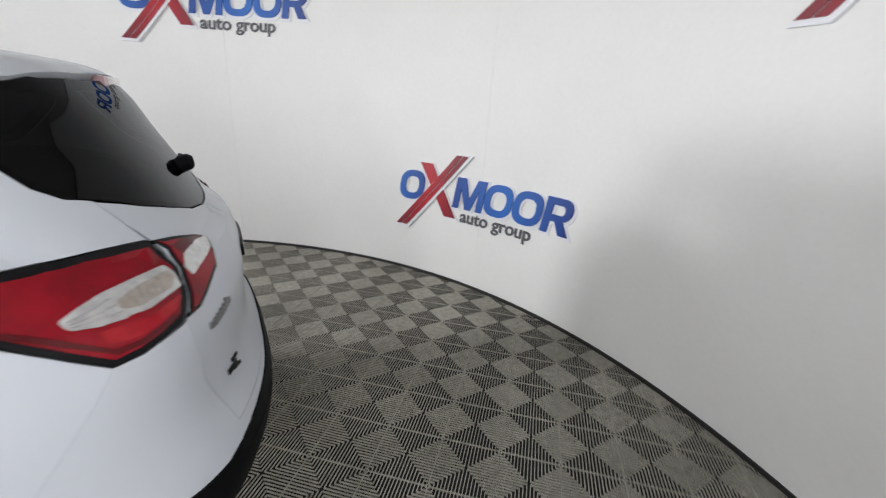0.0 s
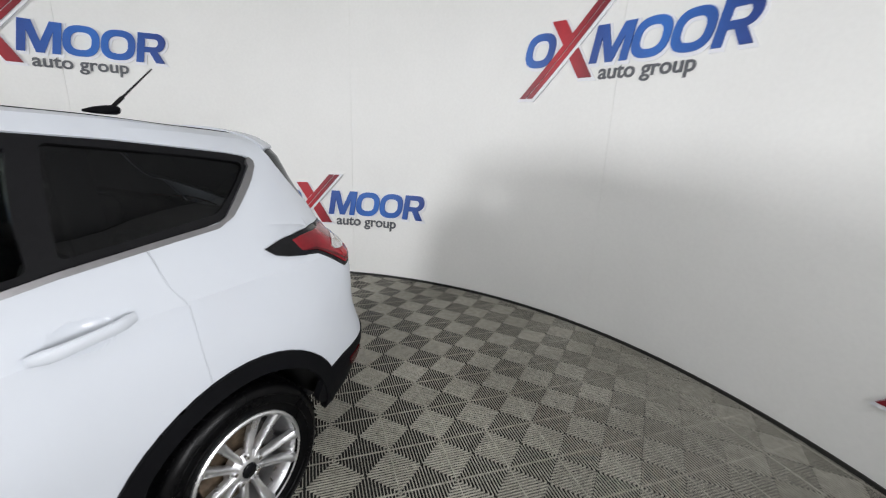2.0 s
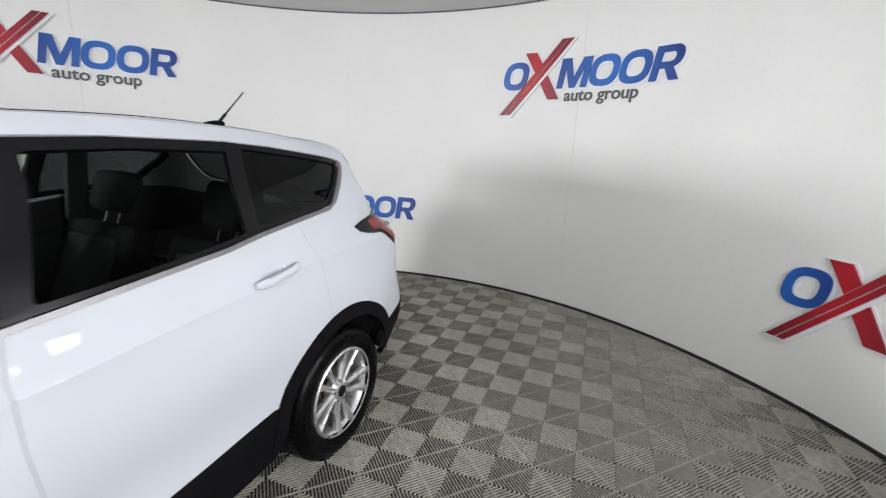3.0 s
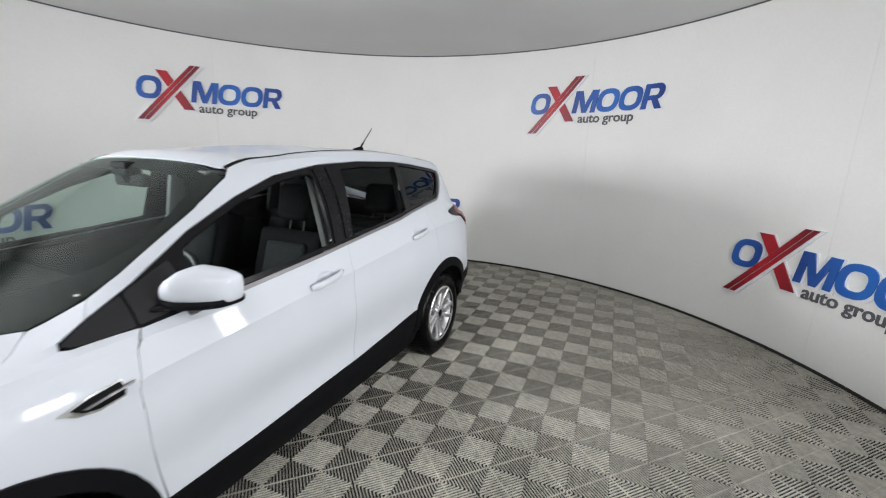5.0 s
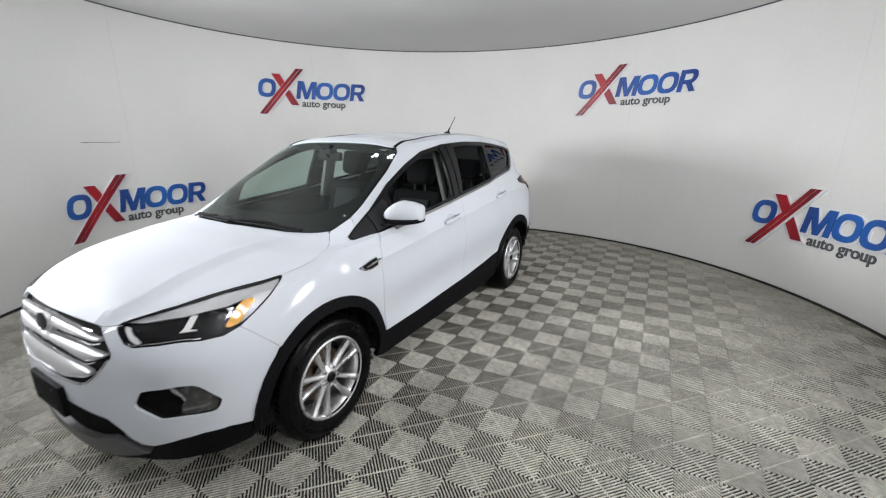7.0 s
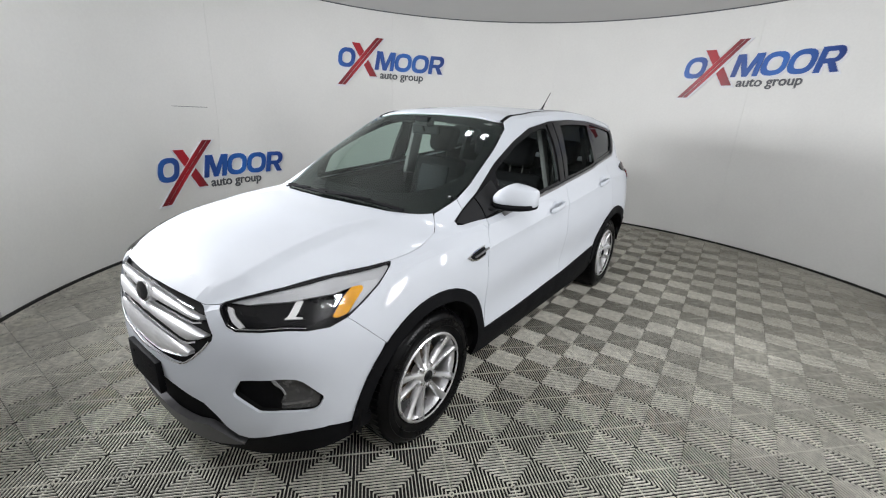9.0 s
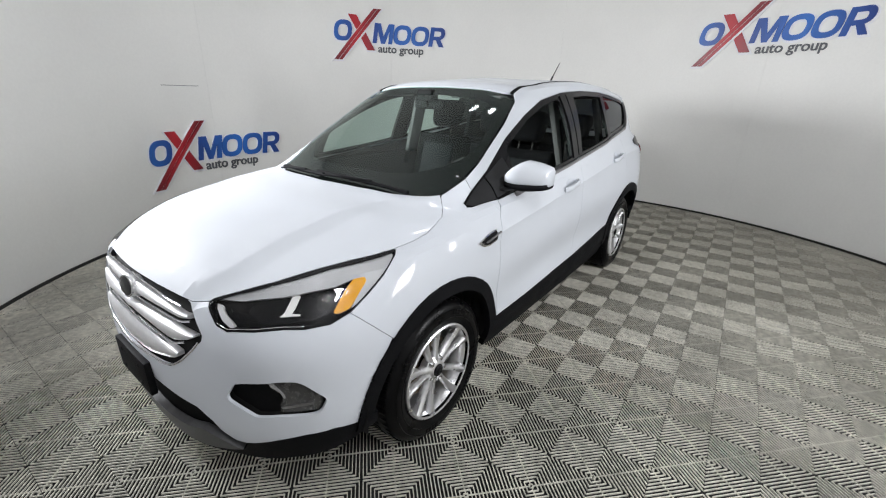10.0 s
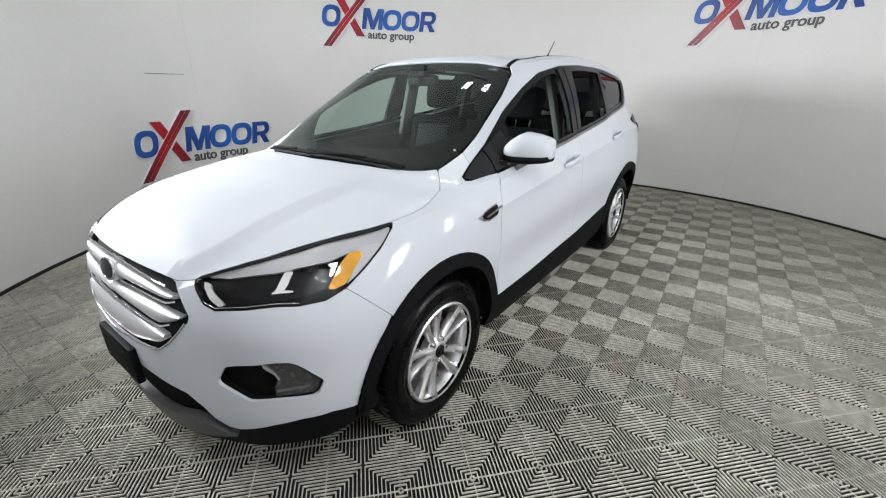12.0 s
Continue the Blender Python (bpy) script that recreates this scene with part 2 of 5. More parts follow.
def lathe(profile, seg=48, bm=None, m=None):
    """Turns a profile of (radius, along) round the y axis."""
    bm = bm or bmesh.new()
    rings = []
    for r, a in profile:
        ring = []
        for j in range(seg):
            w = 2 * math.pi * j / seg
            p = Vector((r * math.cos(w), a, r * math.sin(w)))
            ring.append(bm.verts.new(p if m is None else m @ p))
        rings.append(ring)
    for a, b in zip(rings, rings[1:]):
        for j in range(seg):
            bm.faces.new((a[j], a[(j + 1) % seg], b[(j + 1) % seg], b[j]))
    return bm


def slab(bm, pts, y0, y1):
    """A plate with outline pts in x and z between two depths."""
    a = [bm.verts.new((x, y0, z)) for x, z in pts]
    b = [bm.verts.new((x, y1, z)) for x, z in pts]
    bm.faces.new(a)
    bm.faces.new(b[::-1])
    for i in range(len(pts)):
        j = (i + 1) % len(pts)
        bm.faces.new((a[i], a[j], b[j], b[i]))


def inside(P, poly):
    P, Q = np.asarray(P, float), np.asarray(poly, float)
    x, y = P[:, 0], P[:, 1]
    hit = np.zeros(len(P), bool)
    for (x0, y0), (x1, y1) in zip(Q, np.roll(Q, -1, 0)):
        if y0 == y1:
            continue
        cross = (y0 > y) != (y1 > y)
        hit ^= cross & (x < x0 + (y - y0) / (y1 - y0) * (x1 - x0))
    return hit


def dense(poly, step):
    out = []
    for a, b in zip(poly, np.roll(poly, -1, 0)):
        k = max(1, math.ceil(np.hypot(*(b - a)) / step))
        out += [a + (b - a) * i / k for i in range(k)]
    return np.array(out)


def rounded(poly, r):
    """The outline with its corners rounded by about r."""
    poly = np.array(poly, float)
    out = []
    for a, p, b in zip(np.roll(poly, 1, 0), poly, np.roll(poly, -1, 0)):
        la, lb = np.hypot(*(a - p)), np.hypot(*(b - p))
        ua, ub = (a - p) / max(la, 1e-9), (b - p) / max(lb, 1e-9)
        s, e = p + ua * min(r, la * 0.45), p + ub * min(r, lb * 0.45)
        out += [(1 - t) ** 2 * s + 2 * t * (1 - t) * p + t * t * e for t in (0, 0.25, 0.5, 0.75, 1)]
    return np.array(out)


def grown(poly, d):
    """The outline pushed outwards by d (inwards when d is negative)."""
    poly = np.array(poly, float)
    area = 0.5 * np.sum(poly[:, 0] * np.roll(poly[:, 1], -1) - poly[:, 1] * np.roll(poly[:, 0], -1))
    out = []
    for a, p, b in zip(np.roll(poly, 1, 0), poly, np.roll(poly, -1, 0)):
        t0, t1 = (p - a) / max(np.hypot(*(p - a)), 1e-9), (b - p) / max(np.hypot(*(b - p)), 1e-9)
        n0, n1 = np.array([t0[1], -t0[0]]), np.array([t1[1], -t1[0]])
        n = n0 + n1
        k = max(n @ n / 2, 0.35)
        out.append(p + n / k * d * np.sign(area))
    return np.array(out)


def fill(outer, holes, step, extra=()):
    """Points and triangles that fill an outline less its holes."""
    loops = [dense(np.array(q, float), step) for q in [outer] + list(holes)]
    verts, edges = [], []
    for q in loops:
        k = len(verts)
        verts += [tuple(p) for p in q]
        edges += [(k + i, k + (i + 1) % len(q)) for i in range(len(q))]
    lo, hi = loops[0].min(0), loops[0].max(0)
    g = []
    for j, v in enumerate(np.arange(lo[1] + step / 2, hi[1], step * 0.87)):
        for u in np.arange(lo[0] + (step / 2 if j % 2 else 0), hi[0], step):
            g.append((u, v))
    if g:
        g = np.array(g)
        keep = inside(g, loops[0])
        for q in loops[1:]:
            keep &= ~inside(g, q)
        rim = np.vstack(loops + ([np.array(extra, float)] if len(extra) else []))
        g = g[keep]
        if len(g):
            d = np.min(np.hypot(g[:, None, 0] - rim[None, :, 0], g[:, None, 1] - rim[None, :, 1]), 1)
            verts += [tuple(p) for p in g[d > step * 0.45]]
    verts += [tuple(p) for p in extra]
    vs, _, faces, *_ = delaunay_2d_cdt([Vector(v) for v in verts], edges, [], 0, 1e-6)
    vs = np.array([tuple(v) for v in vs])
    mid = np.array([vs[list(f)].mean(0) for f in faces])
    keep = inside(mid, loops[0])
    for q in loops[1:]:
        keep &= ~inside(mid, q)
    return vs, [f for f, k in zip(faces, keep) if k]

# ---- the booth: floor, round wall, ceiling ----
def ring_wall(name, r0, r1, z0, z1, a0, a1, mat, parent=None, step=2.0, label=""):
    """A curved slab between two radii, two heights and two angles (degrees)."""
    bm = bmesh.new()
    n = max(2, round(abs(a1 - a0) / step) + 1)
    cols = []
    for i in range(n):
        w = radians(a0 + (a1 - a0) * i / (n - 1))
        c, s = math.cos(w), math.sin(w)
        cols.append([bm.verts.new((WALL_X + r * c, WALL_Y + r * s, z)) for r, z in ((r0, z0), (r1, z0), (r1, z1), (r0, z1))])
    for a, b in zip(cols, cols[1:]):
        for j in range(4):
            bm.faces.new((a[j], a[(j + 1) % 4], b[(j + 1) % 4], b[j]))
    if abs(a1 - a0) < 359.9:
        bm.faces.new(cols[0])
        bm.faces.new(cols[-1])
    else:
        bmesh.ops.remove_doubles(bm, verts=bm.verts, dist=1e-5)
    return part(name, bm, mat, parent, label, True, 40)


def disc(name, r, z, mat, up=True):
    bm = bmesh.new()
    vs = [bm.verts.new((WALL_X + r * math.cos(2 * math.pi * i / 128), WALL_Y + r * math.sin(2 * math.pi * i / 128), z)) for i in range(128)]
    top = bm.faces.new(vs)
    geo = bmesh.ops.extrude_face_region(bm, geom=[top])
    bmesh.ops.translate(bm, verts=[v for v in geo["geom"] if isinstance(v, bmesh.types.BMVert)], vec=(0, 0, -0.08 if up else 0.08))
    return link(name, bm, mat, None, False)


wall = ring_wall("wall", WALL_R + 0.022, WALL_R + 0.12, -0.02, WALL_H + 0.06, 0, 360, M_GAP)
tagged(wall, "round white painted panel wall with faint upright joints", "wall", kind="structure")
PANEL = 39.22
for k in range(7):
    a1 = -41.2 - PANEL * k
    ring_wall("wall_panel", WALL_R, WALL_R + 0.02, 0.0, WALL_H, a1 - PANEL + 0.011, a1 - 0.011, M_WALL, wall, 1.5)
# unseen closure added where the cars come in, behind the walk; its grey steers bounce
door = thing("door_1", "added unseen grey closure of level slats at the front", "door", kind="structure")
for k in range(20):
    ring_wall("slat", WALL_R, WALL_R + 0.02, k * WALL_H / 20 + 0.003, (k + 1) * WALL_H / 20 - 0.003, -41.15, 44.25, M_CLOSURE, door, 3)
base = ring_wall("baseboard", WALL_R - 0.012, WALL_R - 0.001, 0.0, 0.025, 0, 360, M_BASE)
tagged(base, "thin black rubber base strip along the round wall", "baseboard", kind="structure")
# a lifted joint in the wall between two boards
crack = ring_wall("trim", WALL_R - 0.003, WALL_R - 0.0005, 1.548, 1.553, -78.8, -72.4, M_SIGNG)
tagged(crack, "short dark level crack in the white wall boards", "wall joint", kind="structure")
ceiling = disc("ceiling", WALL_R + 0.1, WALL_H, M_CEIL, False)
tagged(ceiling, "flat plain grey painted ceiling", "ceiling", kind="structure")
cove = ring_wall("trim", WALL_R - 0.006, WALL_R - 0.001, WALL_H - 0.014, WALL_H - 0.001, 0, 360, M_SIGNG)
tagged(cove, "thin dark joint between wall and ceiling", "trim", kind="structure")
# black sheet set close under the ribs, so their gaps read as shaded
floor = disc("floor", WALL_R + 0.1, -0.0068, M_SUB_SHADE)
tagged(floor, "grey ribbed plastic tile floor in a checker of rib directions", "floor", kind="structure")

# ---- wall signs ----
def bend(bm, a0, z0):
    """Lays a flat sign (x along, y out of the wall, z up) on the round wall, reading from angle a0."""
    for v in bm.verts:
        w = radians(a0) - v.co.x / WALL_R
        r = WALL_R - v.co.y
        v.co = Vector((WALL_X + r * math.cos(w), WALL_Y + r * math.sin(w), z0 + v.co.z))
    return bm


def plate(outer, holes, y0, y1, step=0.06):
    bm = bmesh.new()
    vs, fs = fill(outer, holes, step)
    front = [bm.verts.new((x, y1, z)) for x, z in vs]
    for f in fs:
        bm.faces.new([front[i] for i in f])
    back = {}
    for e in [e for e in bm.edges if len(e.link_faces) == 1]:
        q = []
        for v in e.verts:
            if v not in back:
                back[v] = bm.verts.new((v.co.x, y0, v.co.z))
            q.append(v)
        bm.faces.new((q[0], q[1], back[q[1]], back[q[0]]))
    loose = [v for v in bm.verts if not v.link_faces]
    for v in loose:
        bm.verts.remove(v)
    return bm


def slanted(pts, lean=0.17, z0=0.25):
    return [(x + (z - z0) * lean, z) for x, z in pts]


def ring_outline(x, w, z, h, n=36, power=2.6):
    out = []
    for i in range(n):
        c, s = math.cos(2 * math.pi * i / n), math.sin(2 * math.pi * i / n)
        out.append((x + w / 2 * math.copysign(abs(c) ** (2 / power), c), z + h / 2 * math.copysign(abs(s) ** (2 / power), s)))
    return slanted(out)


def text_mesh(words, size, x, z):
    cu = bpy.data.curves.new("words", "FONT")
    cu.body, cu.size, cu.extrude, cu.offset = words, size, 0.0, size * 0.016
    ob = bpy.data.objects.new("words", cu)
    scene.collection.objects.link(ob)
    me = bpy.data.meshes.new_from_object(ob.evaluated_get(bpy.context.evaluated_depsgraph_get()))
    bm = bmesh.new()
    bm.from_mesh(me)
    bpy.data.objects.remove(ob)
    bpy.data.curves.remove(cu)
    bpy.data.meshes.remove(me)
    for v in bm.verts:
        v.co = Vector((x + v.co.x * 1.03 + v.co.y * 0.06, 0.010, z + v.co.y))
    bmesh.ops.remove_doubles(bm, verts=bm.verts, dist=1e-4)
    rim = [e for e in bm.edges if len(e.link_faces) == 1]
    geo = bmesh.ops.extrude_edge_only(bm, edges=rim)
    for v in geo["geom"]:
        if isinstance(v, bmesh.types.BMVert):
            v.co.y = 0.001
    return bm


SIGN_L = "blue and red ring and bar sign on white wall"


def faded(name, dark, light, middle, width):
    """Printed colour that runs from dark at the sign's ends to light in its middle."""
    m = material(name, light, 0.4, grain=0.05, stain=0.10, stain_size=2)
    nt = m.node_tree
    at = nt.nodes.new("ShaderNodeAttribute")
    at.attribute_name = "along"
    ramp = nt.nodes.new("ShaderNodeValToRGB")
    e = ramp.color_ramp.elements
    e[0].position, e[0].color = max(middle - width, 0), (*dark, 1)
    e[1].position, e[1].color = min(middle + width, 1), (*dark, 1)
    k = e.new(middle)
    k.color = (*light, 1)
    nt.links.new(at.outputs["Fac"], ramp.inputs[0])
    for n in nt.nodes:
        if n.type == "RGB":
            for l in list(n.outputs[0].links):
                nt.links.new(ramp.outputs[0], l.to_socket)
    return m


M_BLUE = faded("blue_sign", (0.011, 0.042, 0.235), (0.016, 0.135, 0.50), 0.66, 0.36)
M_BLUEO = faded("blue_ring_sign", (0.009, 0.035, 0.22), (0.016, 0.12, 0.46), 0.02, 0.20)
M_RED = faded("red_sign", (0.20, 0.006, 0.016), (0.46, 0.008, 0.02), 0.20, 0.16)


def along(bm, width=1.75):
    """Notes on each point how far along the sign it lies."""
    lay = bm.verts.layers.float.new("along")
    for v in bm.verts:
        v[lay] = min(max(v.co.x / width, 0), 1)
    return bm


def curl(cx, cz, rx, rz, a0, a1, n=8):
    return [(cx + rx * math.cos(radians(a0 + (a1 - a0) * i / n)), cz + rz * math.sin(radians(a0 + (a1 - a0) * i / n))) for i in range(n + 1)]


def wall_sign(a0, z0):
    sign = thing("wall_sign", SIGN_L, "sign", "signs round the wall")
    flat = {"angle": 40, "smooth": False}
    shapes = []
    for x, w, mat in ((0.135, 0.262, M_BLUEO), (1.045, 0.272, M_BLUE), (1.327, 0.272, M_BLUE)):
        shapes.append(("ring_shape", ring_outline(x, w, 0.385, 0.27), [ring_outline(x, w - 0.116, 0.385, 0.156)], mat))
    # two plain slanted blue blocks, one notched, one pierced
    shapes.append(("block_shape", slanted([(0.60, 0.25), (0.660, 0.25), (0.660, 0.43), (0.732, 0.25), (0.788, 0.25), (0.842, 0.43), (0.842, 0.25), (0.902, 0.25), (0.902, 0.52), (0.815, 0.52), (0.757, 0.345), (0.690, 0.52), (0.60, 0.52)]), [], M_BLUE))
    shapes.append(("block_shape", slanted([(1.478, 0.25), (1.540, 0.25), (1.540, 0.345), (1.585, 0.345), (1.645, 0.25), (1.722, 0.25), (1.652, 0.352)] + curl(1.640, 0.436, 0.072, 0.084, -62, 90, 9) + [(1.478, 0.52)]),
                   [slanted([(1.540, 0.395), (1.618, 0.395)] + curl(1.622, 0.432, 0.03, 0.037, -70, 70, 5) + [(1.618, 0.469), (1.540, 0.469)])], M_BLUE))
    shapes.append(("cross_bar", [(0.245, 0.60), (0.365, 0.60), (0.635, 0.15), (0.520, 0.15)], [], M_RED))

    def shifted(q):
        return [(x + 0.006, z - 0.010) for x, z in q]

    for k, (name, outer, holes, mat) in enumerate(shapes):
        lift = 0.008 + 0.001 * (name == "cross_bar")
        part("backing", bend(plate(shifted(grown(outer, 0.016)), [shifted(grown(h, -0.014)) for h in holes], 0.0005, lift), a0, z0), M_SIGNW, sign, **flat)
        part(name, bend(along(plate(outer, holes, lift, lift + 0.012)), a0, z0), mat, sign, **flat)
    # the long bar of two strips with a pale line between them
    def strip(t0, t1):
        ax, az, bx, bz = 0.0, 0.0, 0.625, 0.70
        return [(ax + t0, az), (ax + t1, az), (bx + t1, bz), (bx + t0, bz)]
    part("backing", bend(plate(shifted(grown(strip(0.0, 0.118), 0.015)), [], 0.0005, 0.0225), a0, z0), M_SIGNW, sign, **flat)
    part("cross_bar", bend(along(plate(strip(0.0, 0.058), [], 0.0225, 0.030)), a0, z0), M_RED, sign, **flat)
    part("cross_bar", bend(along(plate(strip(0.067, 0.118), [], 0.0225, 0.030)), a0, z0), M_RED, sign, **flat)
    part("lettering", bend(text_mesh("auto group", 0.156, 0.685, 0.132), a0, z0), M_SIGNG, sign, "grey lettering", smooth=False)
    return sign


for k, a0 in enumerate((-67.6, -106.6, -145.9, -185.8, -225.4)):
    wall_sign(a0, (0.475, 1.965, 0.46, 1.965, 0.43)[k])

# ---- the car: one smooth shell from which the panels are cut ----
# Rows from sill to roof, each running from the middle of the nose round the left side to the middle of the tail.
SHELL = [
    [(2.2, 0, 0.22), (2.18, 0.3, 0.22), (2.12, 0.5, 0.22), (2, 0.68, 0.22), (1.8, 0.8, 0.23), (1.35, 0.84, 0.25), (0.9, 0.84, 0.24), (0.35, 0.84, 0.24), (-0.2, 0.84, 0.24), (-0.75, 0.84, 0.25), (-1.35, 0.84, 0.28), (-1.75, 0.82, 0.32), (-2.02, 0.72, 0.34), (-2.16, 0.45, 0.34), (-2.19, 0, 0.34)],
    [(2.215, 0, 0.38), (2.203, 0.3, 0.38), (2.15, 0.52, 0.38), (2.04, 0.72, 0.38), (1.83, 0.845, 0.38), (1.35, 0.88, 0.38), (0.9, 0.885, 0.39), (0.35, 0.893, 0.39), (-0.2, 0.893, 0.39), (-0.75, 0.89, 0.40), (-1.35, 0.885, 0.4), (-1.75, 0.865, 0.42), (-2.06, 0.76, 0.45), (-2.21, 0.47, 0.45), (-2.245, 0, 0.45)],
    [(2.232, 0, 0.55), (2.215, 0.3, 0.55), (2.147, 0.535, 0.55), (2.028, 0.74, 0.56), (1.825, 0.868, 0.56), (1.35, 0.91, 0.56), (0.9, 0.89, 0.56), (0.35, 0.876, 0.56), (-0.2, 0.876, 0.57), (-0.75, 0.885, 0.58), (-1.35, 0.915, 0.6), (-1.75, 0.895, 0.6), (-2.092, 0.792, 0.61), (-2.247, 0.48, 0.61), (-2.282, 0, 0.61)],
    [(2.212, 0, 0.75), (2.194, 0.3, 0.75), (2.135, 0.535, 0.75), (2.043, 0.735, 0.75), (1.805, 0.868, 0.76), (1.35, 0.915, 0.78), (0.9, 0.912, 0.76), (0.35, 0.91, 0.76), (-0.2, 0.91, 0.78), (-0.75, 0.915, 0.8), (-1.35, 0.92, 0.82), (-1.75, 0.9, 0.82), (-2.042, 0.785, 0.8), (-2.185, 0.475, 0.8), (-2.222, 0, 0.8)],
    [(2.145, 0, 0.895), (2.128, 0.3, 0.885), (2.075, 0.5, 0.88), (1.96, 0.67, 0.89), (1.75, 0.8, 0.92), (1.35, 0.885, 0.95), (0.9, 0.905, 0.94), (0.35, 0.908, 0.95), (-0.2, 0.908, 0.98), (-0.75, 0.905, 1.01), (-1.35, 0.895, 1.04), (-1.75, 0.865, 1.06), (-2.03, 0.77, 1.04), (-2.18, 0.48, 1), (-2.228, 0, 1)],
    [(1.95, 0, 1), (1.93, 0.25, 1.001), (1.88, 0.42, 0.992), (1.78, 0.58, 0.986), (1.62, 0.72, 0.985), (1.3, 0.82, 1.01), (0.9, 0.875, 1.03), (0.35, 0.885, 1.05), (-0.2, 0.88, 1.09), (-0.75, 0.872, 1.12), (-1.35, 0.85, 1.17), (-1.72, 0.81, 1.2), (-1.98, 0.7, 1.14), (-2.148, 0.45, 1.1), (-2.205, 0, 1.1)],
    [(1.58, 0, 1.075), (1.57, 0.25, 1.07), (1.53, 0.44, 1.06), (1.47, 0.6, 1.038), (1.38, 0.72, 1.02), (1.2, 0.8, 1.03), (0.88, 0.855, 1.05), (0.35, 0.866, 1.08), (-0.2, 0.86, 1.125), (-0.75, 0.85, 1.165), (-1.3, 0.82, 1.225), (-1.67, 0.775, 1.245), (-1.95, 0.67, 1.18), (-2.125, 0.435, 1.135), (-2.18, 0, 1.138)],
    [(1.17, 0, 1.12), (1.16, 0.25, 1.115), (1.13, 0.45, 1.1), (1.1, 0.6, 1.08), (1.07, 0.7, 1.065), (1.04, 0.77, 1.06), (0.85, 0.835, 1.07), (0.35, 0.845, 1.11), (-0.2, 0.84, 1.16), (-0.75, 0.825, 1.21), (-1.25, 0.79, 1.28), (-1.62, 0.765, 1.29), (-1.92, 0.675, 1.22), (-2.09, 0.44, 1.17), (-2.125, 0, 1.17)],
    [(0.78, 0, 1.36), (0.77, 0.22, 1.355), (0.75, 0.4, 1.345), (0.72, 0.55, 1.325), (0.69, 0.64, 1.31), (0.66, 0.69, 1.3), (0.56, 0.745, 1.3), (0.27, 0.77, 1.32), (-0.2, 0.77, 1.36), (-0.75, 0.755, 1.39), (-1.27, 0.735, 1.42), (-1.61, 0.715, 1.42), (-1.82, 0.64, 1.4), (-1.965, 0.42, 1.38), (-2.01, 0, 1.38)],
    [(0.33, 0, 1.59), (0.325, 0.2, 1.587), (0.315, 0.38, 1.578), (0.3, 0.5, 1.56), (0.28, 0.57, 1.55), (0.25, 0.6, 1.545), (0.15, 0.625, 1.55), (0, 0.64, 1.57), (-0.3, 0.65, 1.595), (-0.75, 0.645, 1.6), (-1.25, 0.64, 1.585), (-1.53, 0.635, 1.56), (-1.73, 0.60, 1.545), (-1.85, 0.42, 1.555), (-1.90, 0, 1.565)],
    [(0.1, 0, 1.63), (0.1, 0.15, 1.628), (0.09, 0.3, 1.622), (0.07, 0.42, 1.612), (0.05, 0.48, 1.605), (0.02, 0.5, 1.605), (-0.05, 0.52, 1.61), (-0.15, 0.53, 1.622), (-0.38, 0.54, 1.638), (-0.75, 0.53, 1.65), (-1.15, 0.515, 1.635), (-1.4, 0.495, 1.615), (-1.58, 0.45, 1.605), (-1.68, 0.31, 1.605), (-1.71, 0, 1.607)],
    [(0, 0, 1.646), (-0.02, 0, 1.646), (-0.05, 0, 1.649), (-0.08, 0, 1.651), (-0.1, 0, 1.653), (-0.13, 0, 1.654), (-0.2, 0, 1.658), (-0.28, 0, 1.663), (-0.45, 0, 1.669), (-0.75, 0, 1.671), (-1.05, 0, 1.664), (-1.25, 0, 1.651), (-1.4, 0, 1.638), (-1.5, 0, 1.626), (-1.55, 0, 1.621)],
]
GRID_K = 6


def spline(P, k):
    P = np.asarray(P, float)
    E = np.concatenate([[2 * P[0] - P[1]], P, [2 * P[-1] - P[-2]]])
    out = []
    for i in range(len(P) - 1):
        a, b, c, d = E[i:i + 4]
        for j in range(k):
            t = j / k
            out.append(0.5 * (2 * b + (c - a) * t + (2 * a - 5 * b + 4 * c - d) * t * t + (3 * b - a - 3 * c + d) * t ** 3))
    out.append(P[-1])
    return np.array(out)


def shell_grid():
    P = np.array(SHELL)
    m = np.array([1, -1, 1])
    F = np.concatenate([P[:, 2:0:-1] * m, P, P[:, -2:-4:-1] * m], 1)
    G = spline(F.transpose(1, 0, 2), GRID_K)[2 * GRID_K:-2 * GRID_K].transpose(1, 0, 2)
    G = spline(G, GRID_K)
    G[:, 0, 1], G[:, -1, 1] = 0, 0
    return G


G = shell_grid()
NR, NC = G.shape[:2]
_verts = [Vector(p) for p in G.reshape(-1, 3)] + [Vector((p[0], -p[1], p[2])) for p in G.reshape(-1, 3)]
_tris = []
for i in range(NR - 1):
    for j in range(NC - 1):
        a, b, c, d = i * NC + j, (i + 1) * NC + j, (i + 1) * NC + j + 1, i * NC + j + 1
        _tris += [(a, d, c), (a, c, b)]
        k = NR * NC
        _tris += [(k + a, k + c, k + d), (k + a, k + b, k + c)]
TREE = BVHTree.FromPolygons(_verts, _tris)
# smooth normals of the shell
_vn = [Vector((0, 0, 0)) for _ in _verts]
for t in _tris:
    a, b, c = (_verts[i] for i in t)
    n = (b - a).cross(c - a)
    for i in t:
        _vn[i] = _vn[i] + n


def shell_normal(p, idx):
    t = _tris[idx]
    w = [1 / ((_verts[i] - p).length + 1e-4) for i in t]
    n = sum((_vn[i].normalized() * k for i, k in zip(t, w)), Vector((0, 0, 0)))
    if t[0] >= NR * NC and n.y > 0 and abs(p.y) > 0.05:
        n.y = -n.y
    return n.normalized()


